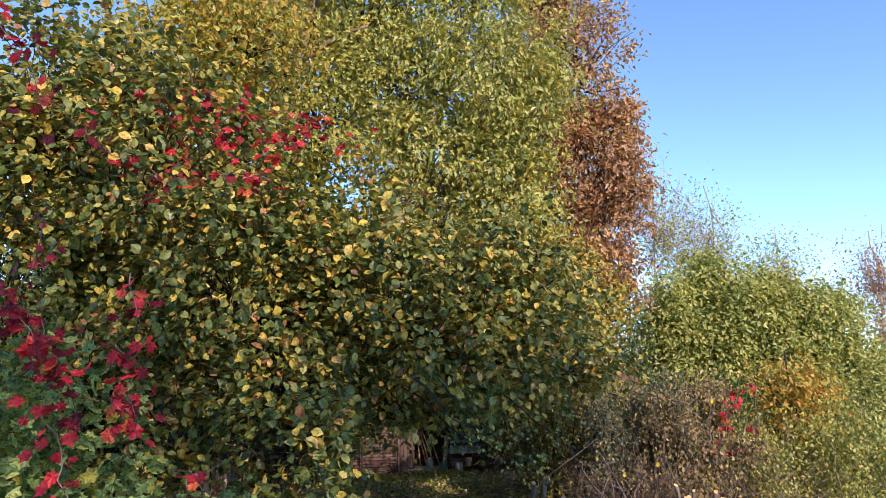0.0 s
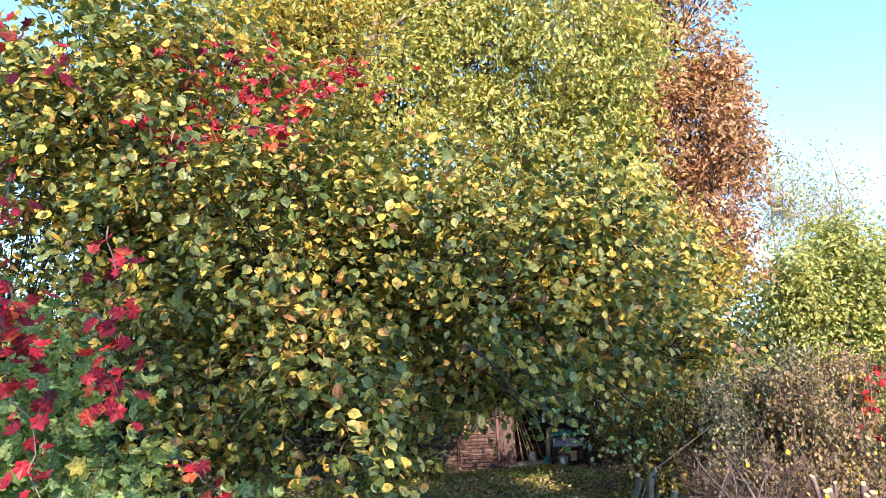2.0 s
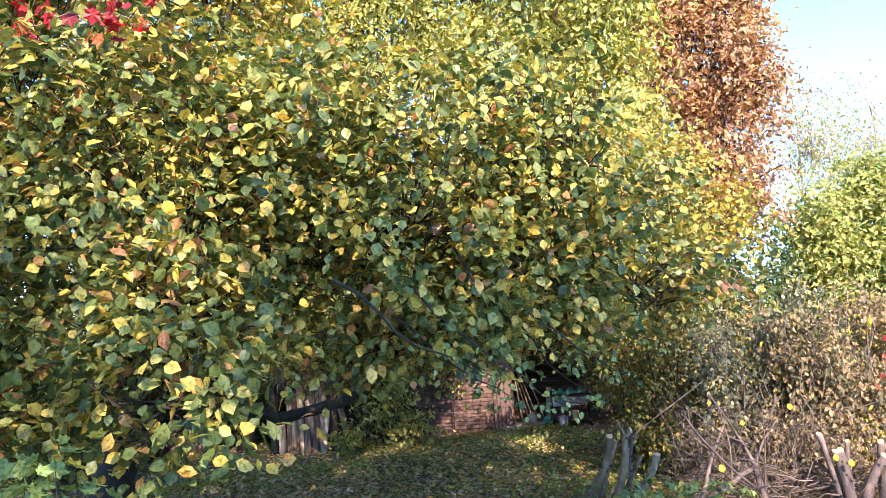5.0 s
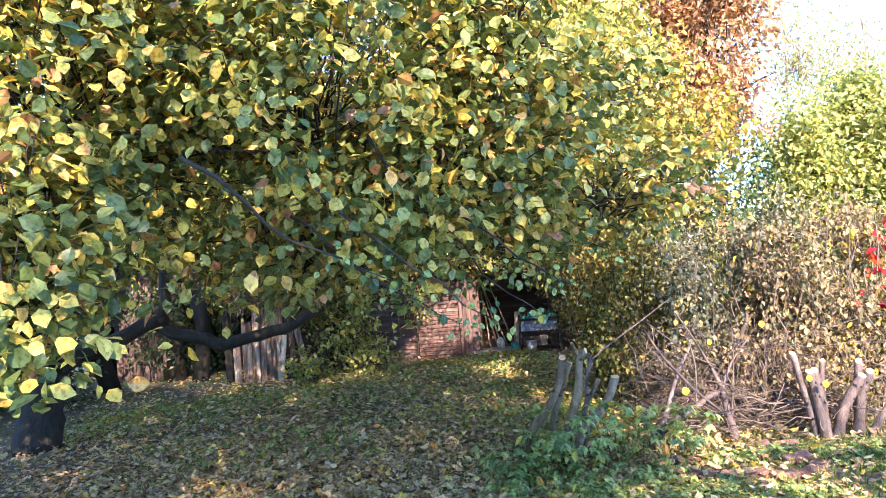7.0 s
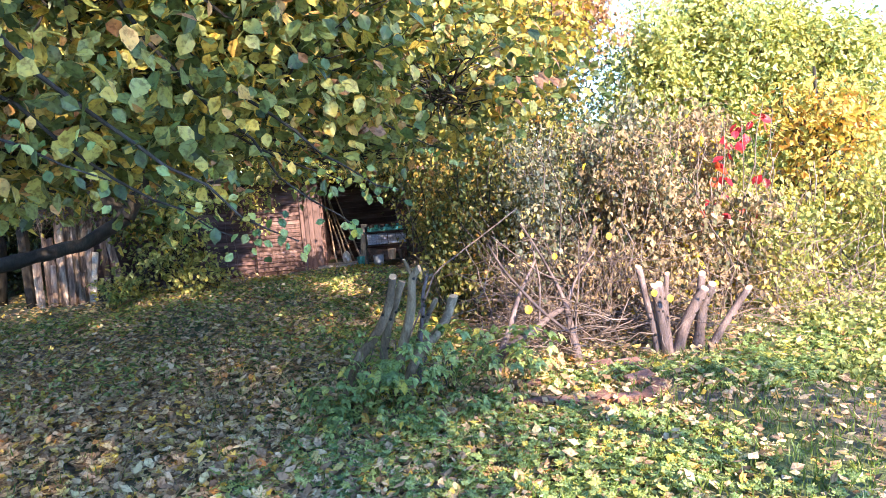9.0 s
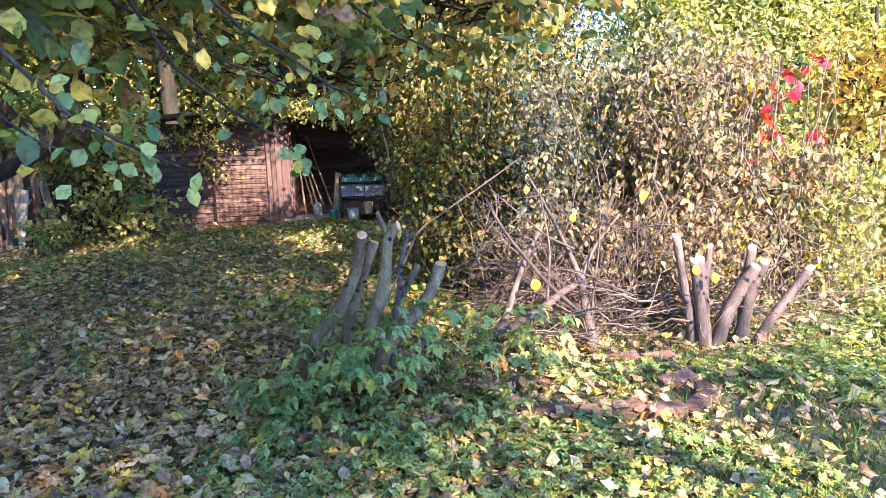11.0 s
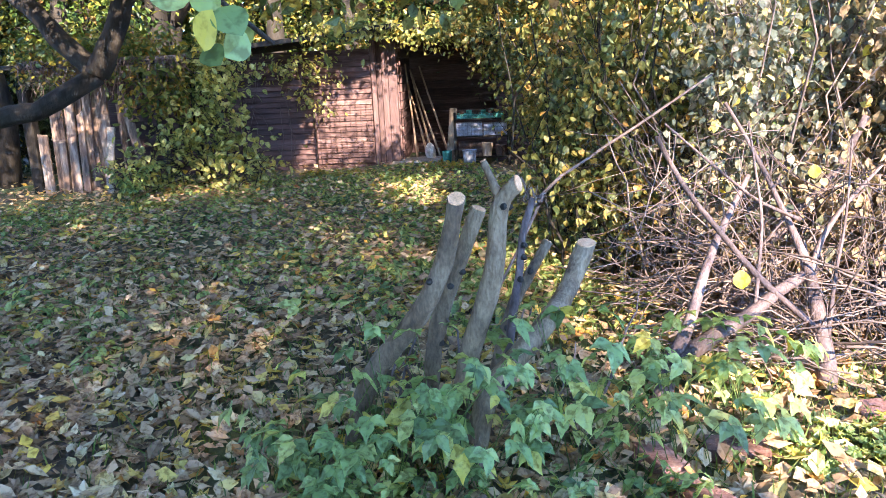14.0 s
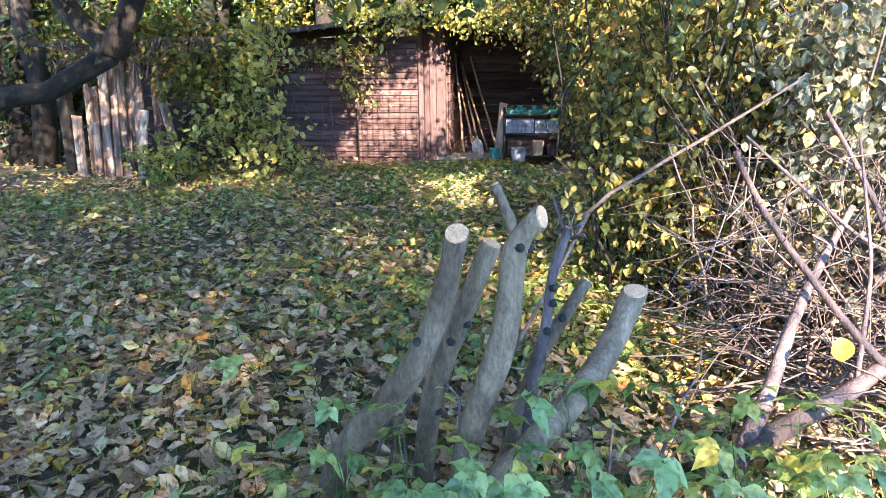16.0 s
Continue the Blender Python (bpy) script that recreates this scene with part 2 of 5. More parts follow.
def thing(name, at, label, category, group="", kind=""):
    """An Empty at the base of a thing; its parts are given in world places."""
    ob = new(name)
    ob.empty_display_size = 0.2
    ob.matrix_basis = Matrix.Translation(at)
    return tagged(ob, label, category, group, kind)


def child(name, me, parent, label=""):
    """A mesh in world places as a part of a thing."""
    ob = new(name, me)
    if parent is not None:
        ob.parent = parent
        ob.matrix_parent_inverse = world_of(parent).inverted()
    return tagged(ob, label)


def part(name, bm, material, parent, label=""):
    me = bpy.data.meshes.new(name)
    bm.to_mesh(me)
    bm.free()
    me.materials.append(material)
    return child(name, me, parent, label)


# leaf shapes: x along the leaf, y across, z out of its face
def leaf_shape(widths, fold=0.25, curl=0.15, wave=0.0):
    """A blade in two halves folded along the midrib; widths along its length."""
    n = len(widths)
    v = [(0, 0, 0)]
    t = np.linspace(0, 1, n + 2)
    for i, w in enumerate(widths):
        x = t[i + 1]
        z = -curl * x * x
        v += [(x, 0, z), (x, w, z + fold * w + wave * (-1) ** i), (x, -w, z + fold * w - wave * (-1) ** i)]
    v.append((1, 0, -curl))
    tris, quads = [(0, 1, 2), (0, 3, 1)], []
    for i in range(n - 1):
        a = 1 + 3 * i
        quads += [(a, a + 3, a + 4, a + 1), (a, a + 2, a + 5, a + 3)]
    a = 1 + 3 * (n - 1)
    tris += [(a, len(v) - 1, a + 1), (a, a + 2, len(v) - 1)]
    return np.array(v), [np.array(tris)] + ([np.array(quads)] if quads else [])


def lobed_shape(lobes=5, deep=0.5, fold=0.1):
    v = [(0.35, 0, 0), (0, 0, 0.0)]
    k = lobes * 2
    for i in range(k + 1):
        a = -2.5 + 5.0 * i / k
        r = (0.62 if i % 2 else 0.62 * (1 - deep)) * (1 - 0.12 * abs(a))
        v.append((0.35 + r * math.cos(a), r * math.sin(a), fold * (0.5 if i % 2 else -0.3)))
    tris = [(0, i, i + 1) for i in range(2, 2 + k)] + [(0, 1, 2), (0, 2 + k, 1)]
    return np.array(v), [np.array(tris)]


OVAL = leaf_shape([0.34, 0.33], 0.2, 0.18)
FAR = (np.array([(0, 0, 0), (0.45, 0.27, 0.09), (0.45, -0.27, 0.09), (1, 0, -0.1)]), [np.array([(0, 3, 1), (0, 2, 3)])])
FLATLEAF = (np.array([(0, 0, 0.03), (0.4, 0.3, 0.0), (0.5, -0.3, 0.02), (1, 0.05, 0.06)]), [np.array([(0, 3, 1), (0, 2, 3)])])
FARLANCE = (np.array([(0, 0, 0), (0.5, 0.17, 0.05), (0.5, -0.17, 0.05), (1, 0, -0.25)]), [np.array([(0, 3, 1), (0, 2, 3)])])
MAPLEFAR = (np.array([(0, 0, 0), (0.3, 0.36, 0.1), (0.55, 0.16, 0.0), (1, 0, -0.12), (0.55, -0.16, 0.0), (0.3, -0.36, 0.1)]), [np.array([(0, 2, 1), (0, 3, 2), (0, 4, 3), (0, 5, 4)])])
SIMPLE = leaf_shape([0.26, 0.24], 0.3, 0.15)
LANCE = leaf_shape([0.15, 0.16], 0.35, 0.35)
CRISP = leaf_shape([0.26, 0.24], 0.75, 0.45, 0.06)
WILT = leaf_shape([0.30, 0.29], 0.32, 0.35, 0.03)
DRYLEAF = leaf_shape([0.28, 0.28], 0.45, -0.25, 0.05)
LOBED = lobed_shape(5, 0.34, 0.12)
BROAD = leaf_shape([0.27, 0.38, 0.43, 0.40, 0.27], 0.15, 0.2)
OVATE = leaf_shape([0.30, 0.35, 0.22], 0.2, 0.25, 0.02)


def trifoil_shape():
    """Three toothed leaflets on one stalk."""
    V, T, Q, o = [], [], [], 0
    for a, k in ((0.0, 0.72), (1.15, 0.6), (-1.15, 0.6)):
        v, f = leaf_shape([0.27, 0.30, 0.13], 0.25, 0.3, 0.03)
        r = np.array([[math.cos(a), math.sin(a), 0], [-math.sin(a), math.cos(a), 0], [0, 0, 1]])
        V.append(v @ r * k + np.array([0.18 if a == 0 else 0.1, 0, 0]))
        T.append(f[0] + o), Q.append(f[1] + o)
        o += len(v)
    V.append(np.array([(0, 0.008, 0), (0, -0.008, 0), (0.2, 0, 0)]))
    T.append(np.array([(o, o + 1, o + 2)]))
    return np.concatenate(V), [np.concatenate(T), np.concatenate(Q)]


TRIFOIL = trifoil_shape()
MAPLE = lobed_shape(5, 0.35, 0.2)
BLADE = (np.array([(0, 0.04, 0), (0, -0.04, 0), (0.55, 0.03, 0.03), (0.55, -0.03, 0.03), (1, 0, 0.18)]), [np.array([(2, 3, 4)]), np.array([(0, 1, 3, 2)])])


def unit(a):
    return a / np.maximum(np.linalg.norm(a, axis=-1, keepdims=True), 1e-9)


def leaf_axes(out, rng, up=0.6, rand=0.6, droop=0.5, face=0.35):
    n = len(out)
    nor = unit(out * face + np.array([0, 0, up]) + rng.normal(0, rand, (n, 3)))
    d = rng.normal(0, 0.6, (n, 3)) + out * 0.4 + np.array([0, 0, -droop])
    d = unit(d - nor * np.sum(d * nor, 1, keepdims=True))
    return d, np.cross(nor, d), nor


def leaf_mesh(name, pts, axes, sizes, shape, material):
    v, faces = shape
    d, s, nrm = axes
    n, k = len(pts), len(v)
    co = pts[:, None, :] + sizes[:, None, None] * (v[None, :, 0:1] * d[:, None] + v[None, :, 1:2] * s[:, None] + v[None, :, 2:3] * nrm[:, None])
    offs = (np.arange(n) * k)[:, None, None]
    return raw_mesh(name, co.reshape(-1, 3), [(f[None] + offs).reshape(-1, f.shape[1]) for f in faces], material)


def crown_points(blobs, per, seed, sigma=0.16, hollow=0.55, floor_z=None, gap=0.0):
    """Leaf places in clumps round rounded masses. blobs: (x, y, z, rx, ry, rz, leaves)."""
    rng = np.random.default_rng(seed)
    P, O = [], []
    for x, y, z, rx, ry, rz, count in blobs:
        m = max(4, int(count / per))
        u = unit(rng.normal(size=(m, 3)))
        r = hollow + (1 - hollow) * rng.random(m) ** 0.6
        r *= 1 + 0.16 * np.sin(u[:, 0] * 5 + x * 3) * np.sin(u[:, 1] * 4 + y) + 0.12 * np.sin(u[:, 2] * 7 + x) + rng.normal(0, 0.05, m)
        c = u * r[:, None] * np.array([rx, ry, rz]) + np.array([x, y, z])
        k = rng.integers(0, m, int(count))
        spread = sigma * (0.6 + 0.8 * rng.random(m))
        p = c[k] + rng.normal(0, 1, (int(count), 3)) * spread[k][:, None]
        P.append(p)
        O.append(unit(u[k] + rng.normal(0, 0.3, (int(count), 3))))
    P, O = np.concatenate(P), np.concatenate(O)
    if floor_z is not None:
        ok = P[:, 2] > floor_z + terrain(P[:, 0], P[:, 1])
        P, O = P[ok], O[ok]
    return P, O, rng


def tube(points, radii, seg=7, rng=None, rough=0.0):
    """A tapered round stem through points; returns verts and faces, capped at both ends."""
    pts = np.asarray(points, float)
    n = len(pts)
    tang = unit(np.gradient(pts, axis=0))
    ref = np.array([0.0, 0.0, 1.0]) if abs(tang[0, 2]) < 0.8 else np.array([1.0, 0.0, 0.0])
    V = []
    a = np.linspace(0, 2 * np.pi, seg, endpoint=False)
    s = unit(np.cross(tang[0], ref))
    for i in range(n):
        s = unit(s - tang[i] * np.dot(s, tang[i]))
        b = np.cross(tang[i], s)
        r = radii[i] * (1 + (rng.normal(0, rough, seg) if rng is not None and rough else 0))
        V.append(pts[i] + np.multiply.outer(np.cos(a) * r, s) + np.multiply.outer(np.sin(a) * r, b))
    V = np.concatenate(V)
    i, j = np.meshgrid(np.arange(n - 1), np.arange(seg), indexing="ij")
    j2 = (j + 1) % seg
    quads = np.stack([i * seg + j, i * seg + j2, (i + 1) * seg + j2, (i + 1) * seg + j], -1).reshape(-1, 4)
    V = np.concatenate([V, pts[:1], pts[-1:]])
    k = np.arange(seg)
    k2 = (k + 1) % seg
    tris = np.concatenate([np.stack([k2, k, np.full(seg, n * seg)], -1), np.stack([(n - 1) * seg + k, (n - 1) * seg + k2, np.full(seg, n * seg + 1)], -1)])
    return V, quads, tris


def tubes_mesh(name, tubes, material, smooth=True):
    V, Q, T, o = [], [], [], 0
    for v, q, t in tubes:
        V.append(v), Q.append(q + o), T.append(t + o)
        o += len(v)
    return raw_mesh(name, np.concatenate(V), [np.concatenate(Q), np.concatenate(T)], material, smooth)


def bent(a, b, rng, n=7, wob=0.06, sag=0.0):
    """Points of a crooked branch from a to b."""
    a, b = np.asarray(a, float), np.asarray(b, float)
    t = np.linspace(0, 1, n)[:, None]
    length = np.linalg.norm(b - a)
    p = a + (b - a) * t + np.sin(np.pi * t) * np.array([0, 0, sag]) * length
    w = np.cumsum(rng.normal(0, 1, (n, 3)), 0)
    w = (w - w[0]) - t * (w[-1] - w[0])
    return p + w * wob * length / n ** 0.5


def limbs(tree, name, lines, material, rng, wob=0.06, seg=8):
    """Each limb a mesh of its own: lines of (start, end, r0, r1, sag)."""
    for a, b, r0, r1, sag in lines:
        p = bent(a, b, rng, 9, wob, sag)
        child(name, tubes_mesh(name, [tube(p, np.linspace(r0, r1, 9), seg, rng, 0.06)], material), tree)


def twig_mesh(name, starts, ends, r, material, rng, wob=0.12, n=5, seg=4, sag=0.0):
    return tubes_mesh(name, [tube(bent(a, b, rng, n, wob, sag), np.linspace(r, r * 0.4, n), seg) for a, b in zip(starts, ends)], material)


def box_bm(x0, y0, z0, x1, y1, z1, bevel=0.0):
    bm = bmesh.new()
    bmesh.ops.create_cube(bm, size=1)
    for v in bm.verts:
        v.co = Vector(((x0 + x1) / 2 + v.co.x * (x1 - x0), (y0 + y1) / 2 + v.co.y * (y1 - y0), (z0 + z1) / 2 + v.co.z * (z1 - z0)))
    if bevel:
        bmesh.ops.bevel(bm, geom=bm.edges[:], offset=bevel, segments=1, affect="EDGES")
    return bm

# ---- ground ----
def build_ground():
    def axis(lo, hi, step, far):
        core = np.arange(lo, hi + 1e-6, step)
        out = np.geomspace(1, far, 14)
        return np.concatenate([lo - out[::-1], core, hi + out])
    xs, ys = axis(-12, 16, 0.2, 600), axis(-12, 20, 0.2, 600)
    X, Y = np.meshgrid(xs, ys, indexing="ij")
    Z = terrain(X, Y)
    rng = np.random.default_rng(1)
    near = (abs(X - 2) < 14) & (abs(Y - 4) < 16)
    Z = Z + near * rng.normal(0, 0.008, Z.shape)
    nx, ny = X.shape
    i, j = np.meshgrid(np.arange(nx - 1), np.arange(ny - 1), indexing="ij")
    q = np.stack([i * ny + j, (i + 1) * ny + j, (i + 1) * ny + j + 1, i * ny + j + 1], -1).reshape(-1, 4)
    ob = new("ground", raw_mesh("ground", np.stack([X, Y, Z], -1).reshape(-1, 3), [q], SOIL, True))
    return tagged(ob, "brown garden soil with moss under fallen leaves", "ground", kind="structure")


build_ground()


# ---- trees and shrubs ----
def foliage(tree, name, blobs, material, shape, size, seed, per=14, sigma=0.16, hollow=0.55, up=0.6, droop=0.5, rand=0.6, floor_z=None, label="", face=0.35):
    P, O, rng = crown_points(blobs, per, seed, sigma, hollow, floor_z)
    sizes = size * (0.65 + 0.6 * rng.random(len(P)))
    me = leaf_mesh(name, P, leaf_axes(O, rng, up, rand, droop, face), sizes, shape, material)
    return tagged(child(name, me, tree, label), kind="stuff")


def bough_twigs(tree, blobs, rng, per_blob, r, material, inner=0.1):
    """Fine twigs that run from inside each mass to its outside."""
    A, B = [], []
    for x, y, z, rx, ry, rz, count in blobs:
        u = unit(rng.normal(size=(per_blob, 3)) + np.array([0, 0, 0.25]))
        c, e = np.array([x, y, z]), np.array([rx, ry, rz])
        A += list(c + u * e * inner + rng.normal(0, 0.1, (per_blob, 3)) + np.array([0, 0, -0.3]) * e)
        B += list(c + u * e * (0.8 + 0.25 * rng.random((per_blob, 1))))
    tagged(child("twig_growth", twig_mesh("twig_growth", A, B, r, material, rng, 0.12), tree), kind="stuff")


def quince_tree():
    t = thing("quince_tree", (-5.45, 6.95, 0.0), "spreading old quince tree in yellowing autumn leaf", "tree")
    rng = np.random.default_rng(11)
    fork = (-5.35, 7.05, 0.95)
    child("trunk", tubes_mesh("trunk", [tube(bent((-5.45, 6.95, -0.1), fork, rng, 8, 0.05), np.linspace(0.34, 0.22, 8), 12, rng, 0.07)], DARKBARK), t)
    limbs(t, "limb", [
        (fork, (-4.9, 7.3, 1.22), 0.14, 0.12, 0.0), ((-4.93, 7.28, 1.20), (-3.85, 7.6, 1.6), 0.12, 0.10, -0.04), ((-3.87, 7.58, 1.53), (-3.9, 7.8, 2.8), 0.09, 0.06, 0.0), ((-4.0, 7.6, 1.52), (-3.17, 7.91, 1.1), 0.09, 0.09, -0.06), ((-3.22, 7.89, 1.11), (-1.75, 8.3, 1.55), 0.09, 0.085, -0.06),
        ((-1.75, 8.3, 1.55), (-1.15, 8.2, 2.5), 0.11, 0.08, 0.0), ((-1.2, 8.2, 2.35), (0.9, 7.4, 2.35), 0.06, 0.03, 0.1),
        ((-1.75, 8.3, 1.55), (-2.8, 8.6, 2.6), 0.10, 0.06, 0.05),
        (fork, (-3.6, 4.6, 2.6), 0.17, 0.10, 0.05), ((-3.6, 4.6, 2.6), (-1.2, 2.7, 3.4), 0.09, 0.04, 0.05),
        ((-3.6, 4.6, 2.6), (-2.6, 2.0, 2.7), 0.08, 0.03, 0.03), ((-2.2, 3.6, 3.1), (1.5, 4.6, 2.9), 0.06, 0.02, 0.08),
        (fork, (-4.6, 5.0, 3.6), 0.15, 0.08, 0.0), ((-4.6, 5.0, 3.6), (-2.4, 3.5, 4.8), 0.07, 0.03, 0.05)], DARKBARK, rng)
    front = [(-4.4, 2.7, 5.6, 1.3, 1.2, 1.2, 4500), (-2.11, 2.58, 3.57, 1.71, 1.77, 1.28, 11100), (-0.39, 3.25, 3.48, 1.6, 1.71, 1.5, 11840), (0.76, 3.6, 3.01, 1.07, 1.39, 1.02, 5920), (1.15, 3.39, 3.89, 0.64, 0.96, 0.75, 1480), (1.71, 5.52, 3.72, 1.18, 1.28, 0.64, 2590), (-1.56, 1.06, 2.03, 0.64, 0.37, 0.43, 1110), (-0.59, 3.4, 2.21, 0.96, 0.86, 0.32, 1110), (1.06, 6.37, 2.21, 1.07, 0.86, 0.32, 888),
             (2.05, 5.08, 2.68, 1.02, 1.18, 0.54, 2220), (-3.41, 2.51, 4.8, 1.82, 1.71, 1.6, 9620), (-1.68, 1.55, 2.47, 0.8, 0.54, 0.59, 1924), (-3.2, 1.41, 2.21, 0.96, 0.64, 0.96, 2812), (-4.92, 2.41, 3.31, 1.28, 1.28, 2.03, 4440)]
    # several rear masses, mostly out of view, are added to shade lawn and shed
    rear = [(-0.6, 9.6, 3.4, 1.0, 0.7, 0.9, 5000), (-2.4, 9.8, 3.6, 1.2, 0.7, 0.8, 4000), (-1.2, 5.4, 3.9, 2.4, 1.8, 0.9, 4500), (-3.6, 6.4, 3.8, 2.2, 2.0, 1.0, 5000), (-1.3, 8.0, 3.0, 1.8, 1.1, 0.6, 4500), (1.7, 6.3, 3.95, 1.5, 1.2, 0.6, 4000), (-0.2, 7.0, 4.0, 1.5, 1.0, 0.6, 4000), (-2.6, 8.4, 3.9, 1.6, 1.0, 0.6, 4500), (-0.15, 9.8, 3.3, 0.75, 0.4, 0.85, 3500), (1.1, 9.7, 4.05, 0.6, 0.4, 0.35, 1500), (-4.8, 3.4, 3.4, 1.3, 1.3, 1.9, 6500), (-3.9, 8.2, 4.3, 1.4, 1.0, 0.6, 3500)]
    P, O, r1 = crown_points(front, 34, 12, 0.135, 0.4)
    axes, sizes, near = leaf_axes(O, r1, 0.9, 0.7, 0.5), 0.102 * (0.6 + 0.65 * r1.random(len(P))), (P[:, 1] < 3.2) | (P[:, 0] > 1.0)
    for mask, shape in ((near, OVAL), (~near, FAR)):
        me = leaf_mesh("foliage", P[mask], tuple(a[mask] for a in axes), sizes[mask], shape, QUINCE)
        tagged(child("foliage", me, t), kind="stuff")
    foliage(t, "foliage", rear, QUINCE, FAR, 0.085, 14, 16, 0.16, 0.4, up=0.8)
    blobs = front + rear
    one = leaf_mesh("leaf", np.zeros((1, 3)), tuple(np.eye(3)[i][None] for i in range(3)), np.array([1.0]), OVAL, QUINCE)
    P, O, r2 = crown_points([(-1.52, 2.09, 2.93, 1.82, 1.39, 1.18, 160), (0.43, 2.97, 2.99, 1.39, 1.39, 1.07, 160)], 4, 15, 0.12, 0.97)
    d, sd, nn = leaf_axes(O, r2, 0.7, 0.6, 0.6)
    for q, a, b, c in zip(P, d, sd, nn):
        if q[1] < 3.0:
            ob = child("leaf", one, t)
            k = 0.095 * r2.uniform(0.8, 1.2)
            ob.matrix_basis = Matrix(((a[0], b[0], c[0], q[0]), (a[1], b[1], c[1], q[1]), (a[2], b[2], c[2], q[2]), (0, 0, 0, 1))) @ Matrix.Diagonal((k, k, k, 1))
    bough_twigs(t, blobs, rng, 70, 0.009, DARKBARK)
    return t


def plain_tree(name, at, label, blobs, material, size, seed, trunk_r, height, shape=FAR, per=16, sigma=0.3, hollow=0.3, bark=DARKBARK, droop=0.4, nlimb=9, twigs=40, lean=(0, 0)):
    z0 = float(terrain(at[0], at[1]))
    t = thing(name, (at[0], at[1], z0), label, "tree")
    rng = np.random.default_rng(seed)
    top = np.array([at[0] + lean[0], at[1] + lean[1], height])
    p = bent((at[0], at[1], z0 - 0.1), top, rng, 10, 0.05)
    child("trunk", tubes_mesh("trunk", [tube(p, np.linspace(trunk_r, trunk_r * 0.3, 10), 10, rng, 0.06)], bark), t)
    for i in range(nlimb):
        a = p[2 + i % 7]
        b = blobs[i % len(blobs)]
        e = np.array(b[:3]) + rng.normal(0, 0.45, 3) * np.array(b[3:6])
        child("limb", tubes_mesh("limb", [tube(bent(a, e, rng, 7, 0.08, 0.05), np.linspace(trunk_r * 0.38, trunk_r * 0.1, 7), 6, rng, 0.05)], bark), t)
    bough_twigs(t, blobs, rng, twigs, trunk_r * 0.07 + 0.004, bark)
    if material is not None:
        foliage(t, "foliage", blobs, material, shape, size, seed + 1, per, sigma, hollow, up=0.35, droop=droop, floor_z=0.05, face=0.8)
    return t


